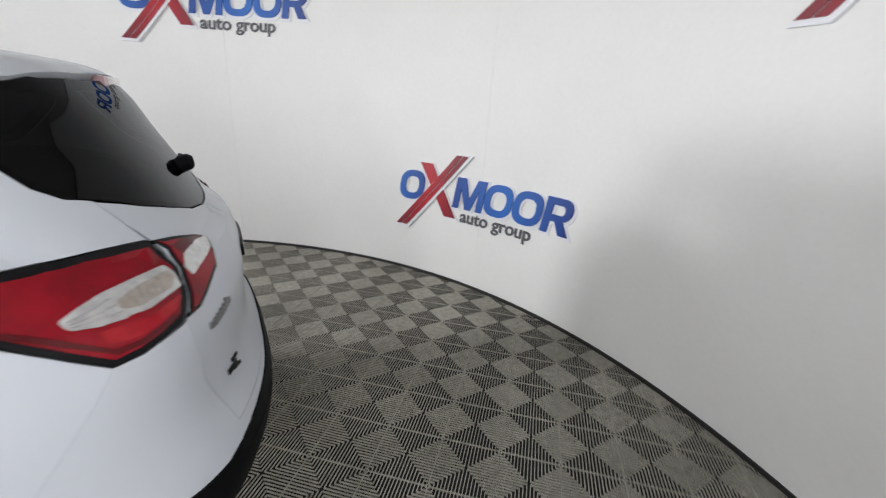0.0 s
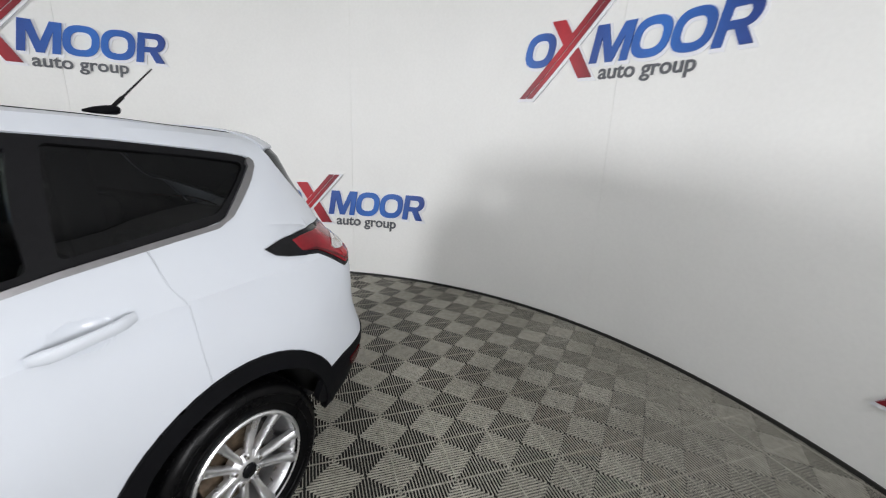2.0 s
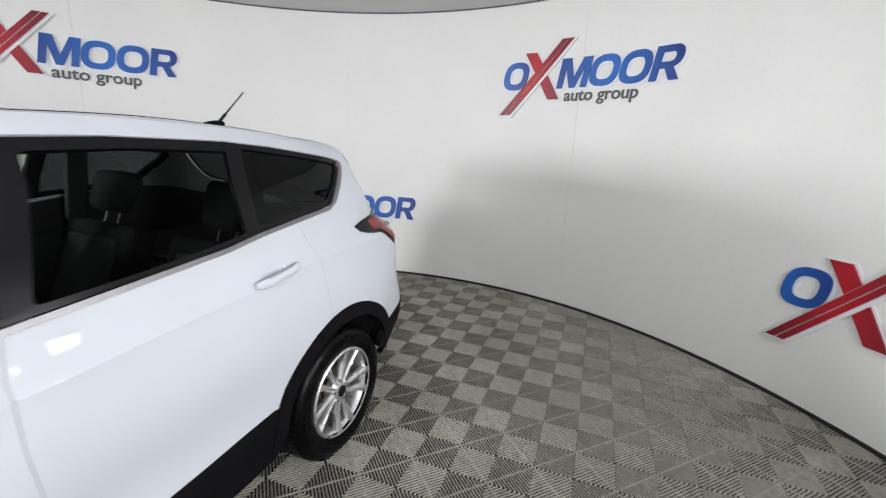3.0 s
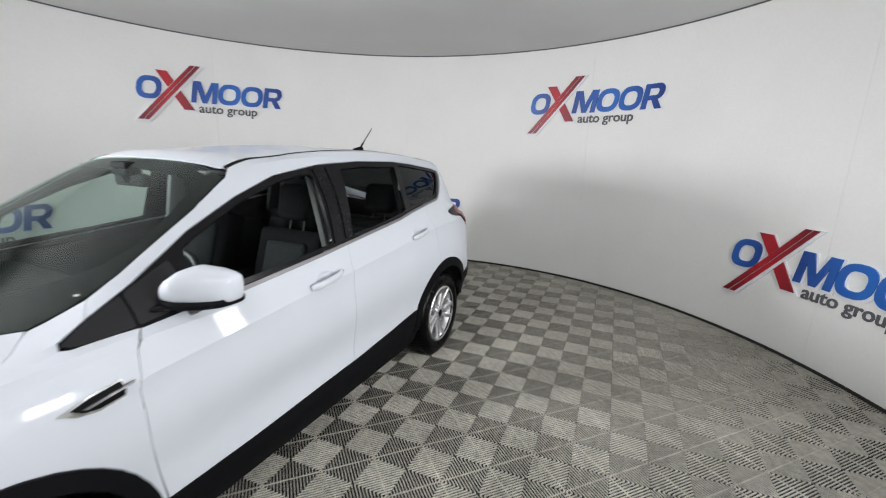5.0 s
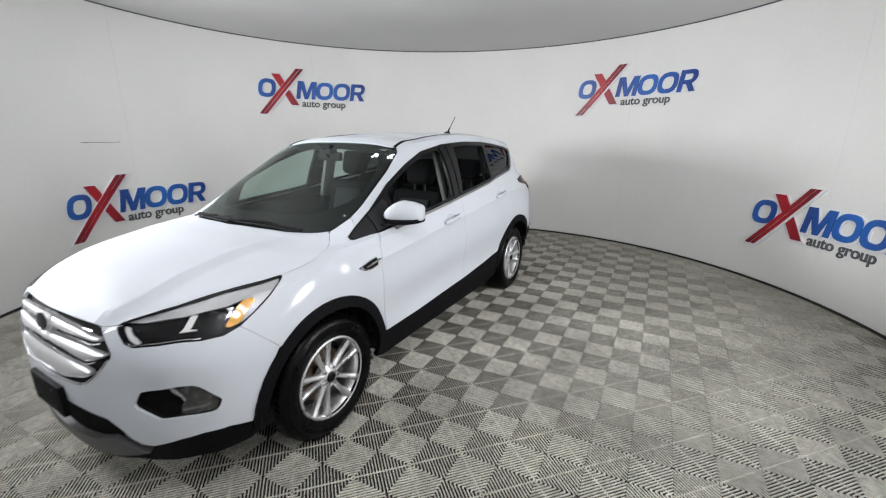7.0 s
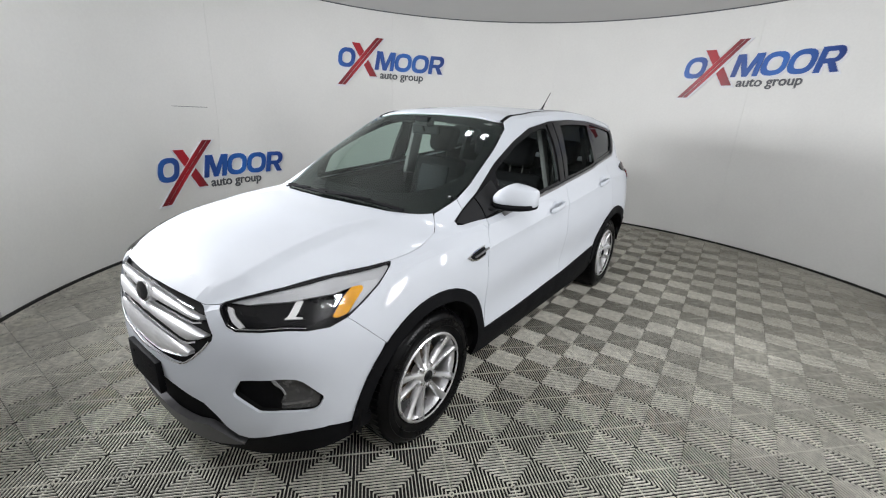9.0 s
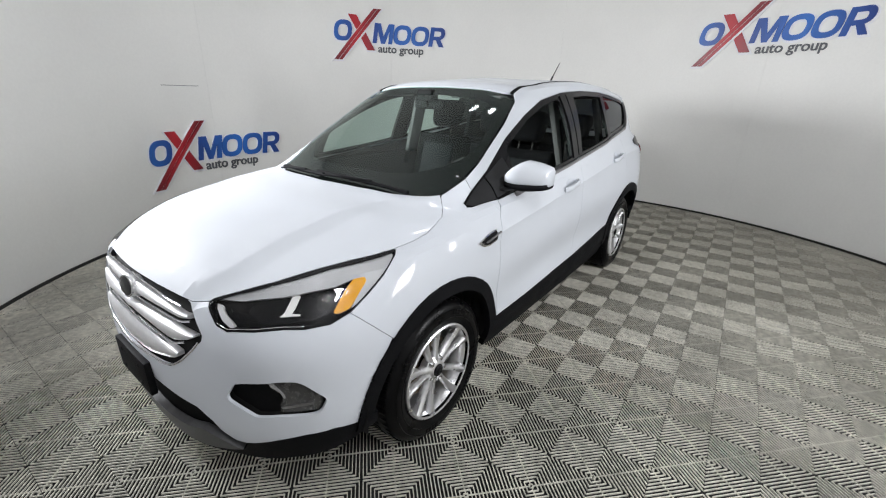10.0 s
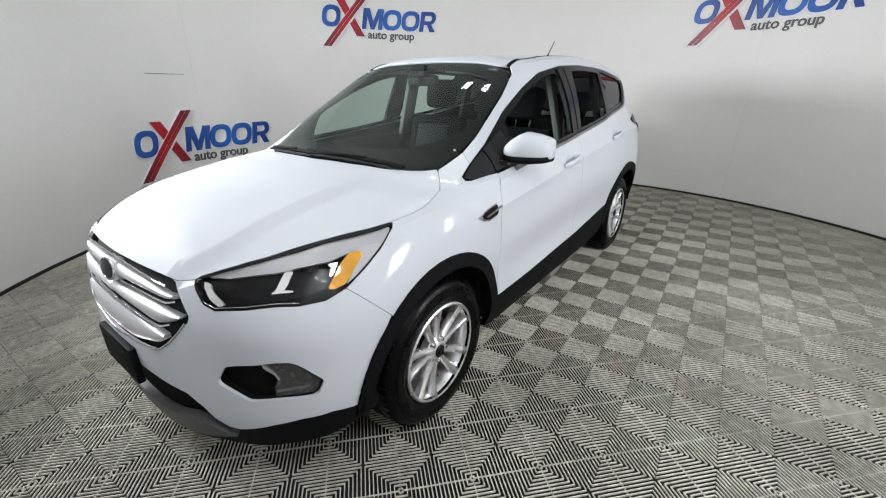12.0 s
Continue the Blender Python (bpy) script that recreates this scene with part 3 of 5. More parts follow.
S2 = math.sqrt(0.5)
# how a flat outline is thrown on the shell: to the plane, and the ray from the plane
AXF, AXR = 1.0, -1.0


def flat(kind, p):
    x, y, z = p
    if kind == "side":
        return (x, z)
    if kind == "top":
        return (x, y)
    if kind == "obl":
        return (x, (z - y) * S2)
    if kind == "front":
        return (math.degrees(math.atan2(y, x - AXF)) * 0.02, z)
    return (math.degrees(math.atan2(y, AXR - x)) * 0.02, z)


def on_shell(kind, p):
    """The point of the shell nearest to p, so that neighbouring skins share their edges."""
    if abs(p[1]) < 0.02 or kind == "side":
        return p
    return tuple(TREE.find_nearest(Vector(p))[0])


CREASE = ([-2.0, -1.6, -1.2, -0.86, -0.5, 0.18, 0.5, 0.9, 1.2], [1.085, 1.10, 1.092, 1.062, 1.034, 0.978, 0.952, 0.92, 0.90])


def crease(p):
    """How far the flank lies back above the line that runs through the door handles, and in the hollow low on the doors."""
    if abs(p.y) < 0.70 or p.x > 1.25 or p.x < -2.0:
        return 0.0
    t = p.z - float(np.interp(p.x, *CREASE))
    fade = min(1.0, (1.25 - p.x) / 0.35, (p.x + 2.0) / 0.3)
    if t > 0:
        return 0.010 * fade * min(1.0, t / .06) * max(0.0, 1 - max(0.0, t - .06) / .10)
    return 0.007 * fade * min(1.0, -t / .045) * max(0.0, 1 - max(0.0, -t - .045) / .16)


HOOD_LINE = ([1.15, 1.55, 1.9, 2.0, 2.06, 2.13], [.52, .475, .468, .455, .425, .38])


def hood_fold(p):
    """How far the hood falls away outside the two lines that run back from the grille's corners."""
    if p.x < 1.15 or p.z < 0.86:
        return 0.0
    t = abs(p.y) - float(np.interp(p.x, *HOOD_LINE))
    fade = min(1.0, (p.x - 1.15) / 0.4) * max(0.0, min(1.0, (0.30 - t) / 0.24))
    return 0.009 * fade * min(1.0, max(0.0, (t + .012) / .045)) + 0.003 * fade * max(0.0, 1 - abs(t + .03) / .03) * -1


def throw(kind, u, v):
    if kind == "side":
        o, d = Vector((u, 3, v)), Vector((0, -1, 0))
    elif kind == "top":
        o, d = Vector((u, v, 4)), Vector((0, 0, -1))
    elif kind == "obl":
        o, d = Vector((u, -v * S2 + 3, v * S2 + 3)), Vector((0, -S2, -S2))
    elif kind == "front":
        w = radians(u / 0.02)
        d = -Vector((math.cos(w), math.sin(w), 0))
        o = Vector((AXF, 0, v)) - d * 3
    else:
        w = radians(u / 0.02)
        d = -Vector((-math.cos(w), math.sin(w), 0))
        o = Vector((AXR, 0, v)) - d * 3
    p, n, i, _ = TREE.ray_cast(o, d)
    if p is None:
        p, n, i, _ = TREE.find_nearest(o + d * 2.2)
    n = shell_normal(p, i)
    return p - n * (crease(p) + hood_fold(p)), n


def fold_points(kind):
    """Points along the folds of the body, so that each skin breaks sharply there."""
    out = []
    if kind in ("side", "obl"):
        for x in np.arange(-1.95, 1.2, 0.022):
            z = float(np.interp(x, *CREASE))
            out += [flat(kind, tuple(throw("side", x, z + dz)[0])) for dz in (-.045, .0, .06)]
    if kind == "top":
        for x in np.arange(1.2, 2.1, 0.022):
            y = float(np.interp(x, *HOOD_LINE))
            out += [(x, s * (y + dy)) for dy in (-.03, -.012, .033) for s in (1, -1)]
    return np.array(out)


FOLDS = {}


def panel(kind, outer, holes=(), off=0.0, depth=0.012, step=0.035, inset=0.0025, corner=0.0, both=False, hole_corner=0.0, dents=()):
    """A skin cut from the shell by an outline (points in space), lifted by off, its rim turned in by depth."""
    def flat_of(q, closed=True):
        if len(q[0]) == 2:
            return np.array(q, float)
        if kind == "side":
            return np.array([flat(kind, p) for p in q], float)
        out = []
        for i, p in enumerate(q):
            b = q[(i + 1) % len(q)]
            k = 1 if (not closed and i == len(q) - 1) else max(1, math.ceil(math.dist(p, b) / 0.03))
            out += [flat(kind, on_shell(kind, tuple(np.array(p) + (np.array(b) - np.array(p)) * j / k))) for j in range(k)]
        return np.array(out, float)

    o = flat_of(outer, not both)
    if both:
        m = o[::-1].copy()
        m[:, 1 if kind == "top" else 0] *= -1
        keep = np.abs(m[:, 1 if kind == "top" else 0]) > 1e-6
        o = np.vstack([o, m[keep]])
    if corner:
        o = rounded(o, corner)
    if inset:
        o = grown(o, -inset)
    hs = []
    for h in holes:
        h = flat_of(h)
        if hole_corner:
            h = rounded(h, hole_corner)
        hs.append(h)
    extra = [(cx + rx * r * math.cos(a), cz + rz * r * math.sin(a)) for cx, cz, rx, rz, _ in dents for r in (0.2, 0.45, 0.7, 0.9, 1.0, 1.12) for a in np.linspace(0, 2 * math.pi, 22, endpoint=False)]
    if kind not in FOLDS:
        FOLDS[kind] = fold_points(kind)
    pts = FOLDS[kind]
    if len(pts):
        keep = inside(pts, o)
        for h in hs:
            keep &= ~inside(pts, h)
        rim = np.vstack([dense(np.array(q, float), .01) for q in [o] + hs])
        pts = pts[keep]
        extra = list(extra) + [tuple(p) for p in pts if np.min(np.hypot(*(rim - p).T)) > .008]
    vs, fs = fill(o, hs, step, extra)
    bm = bmesh.new()
    pts = [throw(kind, u, v) for u, v in vs]
    front = []
    for (u, v), (p, n) in zip(vs, pts):
        lift = off
        for cx, cz, rx, rz, deep in dents:
            r = math.hypot((u - cx) / rx, (v - cz) / rz)
            if r < 1:
                lift -= deep * (1 - r ** 3)
        front.append(bm.verts.new(p + n * lift))
    norm = {front[i]: pts[i][1] for i in range(len(front))}
    made = [bm.faces.new([front[i] for i in f]) for f in fs]
    for f in made:
        f.normal_update()
        if f.normal.dot(norm[f.verts[0]]) < 0:
            f.normal_flip()
    for e in bm.edges:
        if len(e.link_faces) == 2 and e.calc_face_angle(0) > radians(13):
            e.smooth = False
    back = {}
    for e in [e for e in bm.edges if len(e.link_faces) == 1]:
        e.smooth = False
        a, b = e.link_loops[0].vert, e.link_loops[0].link_loop_next.vert
        for v in (a, b):
            if v not in back:
                back[v] = bm.verts.new(v.co - norm[v] * depth)
        f = bm.faces.new((b, a, back[a], back[b]))
    for v in [v for v in bm.verts if not v.link_faces]:
        bm.verts.remove(v)
    return bm


def skin(name, bm, mat, parent, label="", flip=False):
    """Links a panel; its smooth face meets its turned rim in a sharp edge. flip: on the right side."""
    for f in bm.faces:
        f.smooth = True
    if flip:
        bm.transform(Matrix.Diagonal((1, -1, 1, 1)))
        bmesh.ops.reverse_faces(bm, faces=bm.faces)
    me = bpy.data.meshes.new(name)
    bm.to_mesh(me)
    bm.free()
    me.materials.append(mat)
    ob = new(name, me)
    ob.parent = parent
    return tagged(ob, label) if label else ob


def pair(name, mat, parent, *args, label="", **kw):
    """The same panel on the left and on the right."""
    return [skin(name, panel(*args, **kw), mat, parent, label, flip) for flip in (False, True)]


car = thing("car", "white compact five-door crossover car with black cladding on the tiles", "car", at=(0, CAR_Y, 0))

WF, WR, WY, WZ = 1.345, -1.36, 0.78, 0.345


def arc(cx, r, a0, a1, n=15, y=0.9, cz=WZ):
    return [(cx + r * math.cos(radians(a0 + (a1 - a0) * i / (n - 1))), y, cz + r * math.sin(radians(a0 + (a1 - a0) * i / (n - 1)))) for i in range(n)]


def inner_shell():
    """Dark inside of the body under the belt, open at the wheels, and the floor pan."""
    bm = bmesh.new()
    top = 7 * GRID_K
    for half in (1, -1):
        vs = {}
        for i in range(top + 1):
            for j in range(NC):
                p = G[i][j]
                c = Vector((p[0] * 0.985, p[1] * 0.972 * half, p[2] - 0.022 * (i / top) ** 2))
                vs[i, j] = bm.verts.new(c)
        for i in range(top):
            for j in range(NC - 1):
                q = [vs[i, j], vs[i + 1, j], vs[i + 1, j + 1], vs[i, j + 1]]
                m = sum((v.co for v in q), Vector()) / 4
                if min(math.hypot(m.x - WF, m.z - WZ) - 0.445, math.hypot(m.x - WR, m.z - WZ) - 0.465) < 0 and abs(m.y) > 0.6:
                    continue
                if i >= 4 * GRID_K and j < 6 * GRID_K and m.x < 1.22 and i > 6 * GRID_K:
                    continue
                bm.faces.new(q)
    bmesh.ops.remove_doubles(bm, verts=bm.verts, dist=1e-5)
    return bm


part("inner_body", inner_shell(), M_INNER, car)
bm = bmesh.new()
box(bm, -2.05, 2.05, -0.58, 0.58, 0.24, 0.34)
box(bm, -0.85, 0.85, -0.84, 0.84, 0.25, 0.36)
part("floor_pan", bm, M_INNER, car)
for wx in (WF, WR):
    for s in (1, -1):
        bm = bmesh.new()
        prof = [(wx + 0.44 * math.cos(radians(a)), WZ + 0.44 * math.sin(radians(a))) for a in (range(-6, 187, 12) if wx > 0 else range(6, 175, 12))]
        a = [bm.verts.new((x, s * 0.50, z)) for x, z in prof]
        b = [bm.verts.new((x, s * 0.875, z)) for x, z in prof]
        for i in range(len(prof) - 1):
            bm.faces.new((a[i], a[i + 1], b[i + 1], b[i]))
        bm.faces.new(a)
        part("wheel_liner", bm, M_INNER, car)

# -- painted skins --
DLO_TOP = [(1.045, .79, 1.062), (.965, .77, 1.106), (.82, .75, 1.185), (.59, .72, 1.325), (.35, .69, 1.437), (.12, .67, 1.518), (-.18, .66, 1.565), (-.55, .66, 1.583), (-.95, .66, 1.58), (-1.17, .66, 1.564), (-1.32, .66, 1.547), (-1.52, .66, 1.523), (-1.585, .66, 1.511)]
DLO_REAR = [(-1.605, .67, 1.502), (-1.615, .67, 1.488), (-1.612, .68, 1.472), (-1.585, .71, 1.436), (-1.535, .74, 1.385), (-1.485, .76, 1.335), (-1.445, .77, 1.307)]
DLO_LOW = [(-1.39, .77, 1.297), (-1.16, .79, 1.272), (-.95, .81, 1.247), (-.80, .82, 1.222), (-.23, .84, 1.165), (0, .84, 1.14), (.41, .85, 1.102), (.71, .84, 1.076), (.86, .84, 1.06), (1.03, .8, 1.046)]
DLO = DLO_TOP + DLO_REAR + DLO_LOW
WIND_EDGE = [(1.07, .64, 1.09), (.94, .675, 1.14), (.82, .69, 1.21), (.52, .655, 1.40), (.335, .61, 1.515)]
DITCH = [(.285, .565, 1.55), (.17, .555, 1.58), (.05, .55, 1.60), (-.25, .55, 1.625), (-.8, .55, 1.635), (-1.3, .535, 1.615), (-1.5, .53, 1.597), (-1.64, .515, 1.59)]
RGLASS = [(-1.70, .638, 1.525), (-1.73, .657, 1.475), (-1.79, .662, 1.40), (-1.845, .655, 1.34), (-1.885, .635, 1.312), (-1.925, .605, 1.303)]
TAIL_TOP = [(-2.0, .585, 1.195), (-1.91, .67, 1.205), (-1.78, .77, 1.212), (-1.59, .83, 1.20), (-1.53, .84, 1.183)]
TAIL_LOW = [(-1.57, .85, 1.157), (-1.62, .86, 1.143), (-1.71, .85, 1.125), (-1.78, .84, 1.112), (-1.86, .835, 1.065), (-1.95, .83, 1.012)]



def on_side(points):
    """The outline of the side windows, laid exactly on the flank."""
    return [tuple(throw("side", x, z)[0]) for x, y, z in points]


DLO_TOP, DLO_REAR, DLO_LOW = on_side(DLO_TOP), on_side(DLO_REAR), on_side(DLO_LOW)
DLO = DLO_TOP + DLO_REAR + DLO_LOW
SEAM_UP = (.925, .685, 1.147)
outer = [SEAM_UP] + WIND_EDGE[2:] + DITCH + [(-1.665, .555, 1.578)] + RGLASS + TAIL_TOP + TAIL_LOW + [(-1.90, .86, .93), (-1.80, .885, .80), (-1.715, .9, .665)] + arc(WR, .474, 138, 76, 9) + \
    [(-1.2345, .92, .81), (-1.2215, .91, .93), (-1.2145, .89, 1.08), (-1.179, .86, 1.15), (-1.158, .81, 1.262)] + DLO_LOW[:1] + DLO_REAR[::-1] + DLO_TOP[1:][::-1]
pair("body_side", M_PAINT, car, "obl", outer, inset=0.001, step=0.04)
pair("inner_trim", M_TRIM, car, "obl", outer, inset=0.004, step=0.05, off=-0.016, depth=0.004, label="grey inner trim")

pair("front_door", M_PAINT, car, "side", [(.86, 0, 1.058), (.895, 0, 1.01), (.918, 0, .88), (.908, 0, .68), (.87, 0, .425), (.53, 0, .432), (.07, 0, .452), (-.19, 0, .463), (-.198, 0, .63), (-.172, 0, .87), (-.172, 0, 1.05),
                                          (-.195, 0, 1.158), (0, 0, 1.136), (.41, 0, 1.098), (.71, 0, 1.072)], step=0.04, inset=0.0013, dents=[(.035, 1.012, .075, .042, .011)])
pair("rear_door", M_PAINT, car, "side", [(-.195, 0, 1.158), (-.172, 0, 1.05), (-.172, 0, .87), (-.198, 0, .63), (-.19, 0, .463), (-.60, 0, .49), (-.915, 0, .525)] + arc(WR, .474, 22, 73, 9)
     + [(-1.235, 0, .81), (-1.222, 0, .93), (-1.215, 0, 1.08), (-1.18, 0, 1.15), (-1.155, 0, 1.265), (-.80, 0, 1.217), (-.23, 0, 1.16)], step=0.04, inset=0.0006, dents=[(-.955, 1.088, .075, .042, .011)])
HOOD_FRONT = [(2.166, 0, .87), (2.161, .119, .87), (2.155, .203, .868), (2.145, .301, .866), (2.132, .385, .861), (2.128, .405, .859), (2.099, .464, .87)]
LAMP_TOP = [(2.083, .476, .881), (2.021, .536, .903), (1.928, .609, .926), (1.762, .699, .959), (1.62, .765, .974), (1.543, .79, .981)]
LAMP_REAR = [(1.537, .798, .978), (1.559, .815, .966), (1.643, .838, .919), (1.723, .841, .875), (1.804, .835, .832)]
LAMP_LOW = [(1.872, .817, .811), (1.942, .775, .807), (1.989, .732, .811), (2.048, .668, .804), (2.094, .58, .794), (2.107, .537, .805), (2.109, .497, .841), (2.099, .466, .868)]
HOOD_REAR = [(1.45, .808, .99), (1.36, .808, 1.0), (1.28, .79, 1.017), (1.20, .757, 1.035), (1.13, .705, 1.06), (1.085, .66, 1.078)]
pair("front_fender", M_PAINT, car, "obl", [SEAM_UP, (1.0, .665, 1.115), (1.068, .648, 1.085)] + HOOD_REAR[::-1] + LAMP_TOP[-1:] + LAMP_REAR + [(1.755, .869, .782), (1.665, .90, .69)] + arc(WF, .455, 47, 172, 15)
     + [(.874, .885, .425), (.908, .90, .68), (.918, .91, .88), (.895, .88, 1.01), (.864, .845, 1.055)] + DLO_LOW[-2:] + [(1.052, .79, 1.052)] + DLO_TOP[:2], step=0.04, inset=0.0009)
HOOD_BACK = [(1.068, .640, 1.085), (1.11, .60, 1.085), (1.15, .545, 1.085), (1.205, .44, 1.085), (1.25, .25, 1.09), (1.275, 0, 1.095)]
hood = skin("hood", panel("top", HOOD_FRONT + LAMP_TOP + HOOD_REAR + HOOD_BACK, both=True, step=0.04, inset=0.0015), M_PAINT, car)
GRILLE_L = [(2.132, .385, .861), (2.131, .409, .855), (2.138, .448, .815), (2.137, .486, .765), (2.142, .485, .746), (2.164, .452, .706), (2.193, .389, .649), (2.205, .347, .62), (2.213, .309, .605), (2.219, .261, .597), (2.231, .065, .583), (2.232, 0, .581)]
FOG = [(2.13, .605, .61), (2.11, .65, .622), (2.044, .75, .638), (2.006, .785, .634), (1.987, .801, .619), (1.931, .835, .552), (1.926, .837, .537), (1.941, .826, .498), (1.958, .817, .488), (2.055, .736, .489), (2.104, .663, .482), (2.111, .653, .49), (2.147, .576, .532), (2.149, .57, .549)]
BUMP_LOW = [(1.80, .845, .365), (1.90, .826, .394), (1.985, .777, .397), (2.05, .706, .381), (2.109, .598, .345), (2.128, .557, .347), (2.152, .514, .378), (2.169, .483, .419), (2.192, .424, .462), (2.218, .262, .478), (2.225, 0, .485)]
fog_poly = [flat("front", on_shell("front", p)) for p in FOG]
bumper = skin("front_bumper", panel("front", GRILLE_L[::-1] + HOOD_FRONT[5:] + LAMP_LOW[::-1][1:] + LAMP_REAR[-1:] + [(1.755, .869, .782), (1.665, .90, .69), (1.722, .885, .6), (1.768, .87, .46), (1.775, .86, .37)] + BUMP_LOW,
                                    [FOG, [(-u, v) for u, v in fog_poly]], both=True, step=0.04, inset=0.0008, hole_corner=0.02), M_PAINT, car)
roof = skin("roof", panel("top", [(.335, 0, 1.59), (.33, .2, 1.587), (.318, .38, 1.578), (.30, .5, 1.56), (.28, .553, 1.55)] + [(x, y - .018, z) for x, y, z in DITCH[1:]] + [(-1.655, .3, 1.606), (-1.685, 0, 1.607)],
                          both=True, step=0.06, inset=0.001, off=-0.004), M_PAINT, car)
pair("roof_ditch", M_FRIT, car, "obl", [(x, y + .002, z) for x, y, z in DITCH] + [(x, y - .024, z) for x, y, z in DITCH[::-1]], inset=0, step=0.05, off=0.001, depth=0.01)
spoiler = skin("spoiler", panel("top", [(-1.688, 0, 1.607), (-1.658, .3, 1.606), (-1.642, .50, 1.59), (-1.672, .56, 1.575), (-1.704, .633, 1.527), (-1.784, .577, 1.53), (-1.82, .518, 1.54), (-1.85, .42, 1.553), (-1.885, .25, 1.56), (-1.90, 0, 1.565)], both=True, step=0.04, inset=0.002, off=0.006, depth=0.042), M_PAINT, car)
bm = soft_box(-1.915, -1.87, -0.13, 0.13, 1.535, 1.566, 0.008, 2)
part("brake_lamp", bm, M_PINKL, spoiler, "pale red lens")
# -- tailgate and rear bumper --
GATE_CUT = [(-1.925, .605, 1.300), (-1.965, .595, 1.245), (-2.0, .58, 1.195), (-2.03, .575, 1.16), (-2.06, .605, 1.13), (-2.07, .66, 1.08), (-2.07, .72, 1.035), (-2.09, .722, .94), (-2.10, .725, .87), (-2.135, .69, .76), (-2.15, .68, .69)]
RG_LOW = [(-2.0, .52, 1.267), (-2.05, .43, 1.24), (-2.095, .295, 1.203), (-2.122, .12, 1.175), (-2.127, 0, 1.17)]
tail = skin("tailgate", panel("rear", RG_LOW[::-1] + GATE_CUT + [(-2.20, .5, .685), (-2.23, .25, .68), (-2.235, 0, .68)], both=True, step=0.04, inset=0.002), M_PAINT, car)
REAR_BLACK = [(-1.74, .89, .578), (-1.87, .87, .61), (-2.0, .84, .622), (-2.11, .75, .635), (-2.18, .63, .66), (-2.24, .35, .665), (-2.25, 0, .668)]
pair("rear_bumper", M_PAINT, car, "rear", [(-1.715, .9, .665), (-1.80, .885, .80), (-1.90, .86, .93), (-1.95, .83, 1.012), (-2.0, .81, 1.018), (-2.07, .72, 1.035)] + GATE_CUT[7:] + [(-2.19, .52, .682), (-2.235, .25, .678), (-2.24, 0.004, .677)]
     + REAR_BLACK[::-1][:1] + REAR_BLACK[:-1][::-1], step=0.04, inset=-0.0006)
skin("rear_cladding", panel("rear", REAR_BLACK[::-1] + [(-1.69, .87, .48), (-1.715, .86, .435), (-1.78, .84, .405), (-1.95, .78, .39), (-2.12, .6, .378), (-2.2, .3, .37), (-2.22, 0, .37)], both=True, step=0.05, inset=0.001, off=0.006, depth=0.03), M_CLAD, car, "black textured plastic")
pair("rear_reflector", M_REFL, car, "rear", [(-1.93, .855, .555), (-2.03, .82, .575), (-2.06, .79, .535), (-2.03, .81, .50), (-1.95, .84, .50)], step=0.03, inset=0, off=0.012, depth=0.008, corner=0.012, label="red reflector")
skin("gate_handle", panel("rear", [(-2.22, 0, .985), (-2.21, .10, .985), (-2.20, .17, .99), (-2.20, .17, 1.02), (-2.21, .10, 1.028), (-2.22, 0, 1.03)], both=True, step=.03, inset=0, off=.009, depth=.012), M_GLOSSB, tail, "black gate handle")
# model and maker badges as plain bars
def badge(dy, dz, w, h, mat, words):
    b = panel("rear", [(-2.1, dy + w / 2, dz - h / 2), (-2.1, dy + w / 2, dz + h / 2), (-2.16, dy - w / 2, dz + h / 2), (-2.16, dy - w / 2, dz - h / 2)], inset=0, step=0.02, off=0.004, depth=0.004)
    skin("badge", b, mat, tail, words)


for i in range(6):
    badge(.655 - .021 * i, .985 + .002 * i, .015, .017, M_SATIN, "small metal bar")
for dy, dz, w, h in ((.585, .806, .05, .016), (.562, .822, .03, .010), (.556, .786, .035, .010)):
    badge(dy, dz, w, h, M_GLOSSB, "small dark bar")
GLASS = [(-1.895, 0, 1.545), (-1.88, .25, 1.54), (-1.83, .44, 1.535), (-1.76, .57, 1.53)] + RGLASS + RG_LOW
rg = skin("rear_window", panel("rear", GLASS, both=True, step=0.05, inset=0.003, off=-0.003, depth=0.006), G_REAR, car, "dark tinted glass")
rg.visible_shadow = False
ring = [flat("rear", on_shell("rear", p)) for p in GLASS]
ring = ring + [(-u, v) for u, v in ring[::-1][1:-1]]
skin("window_band", panel("rear", GLASS, [rounded(grown(ring, -.02), .02)], both=True, step=0.04, inset=0.004, off=-0.009, depth=0.003), M_FRIT, rg, "black printed band")
b = sweep([(-2.045, -0.02, 1.275), (-2.07, -.02, 1.292), (-2.092, -.02, 1.300), (-2.105, -.02, 1.302)], 0.032, 0.028, 14, taper=[.9, 1.05, 1, .6])
w = part("rear_wiper", b, M_CLAD, car)
part("wiper_arm", sweep([(-2.082, -.02, 1.29), (-2.074, -.2, 1.28), (-2.045, -.4, 1.275)], 0.010, 0.008, 6), M_CLAD, w)

# -- cladding --
def arch_trim(cx, ro, ri, a0, a1):
    return arc(cx, ro, a0, a1, 25) + arc(cx, ri, a1, a0, 25)


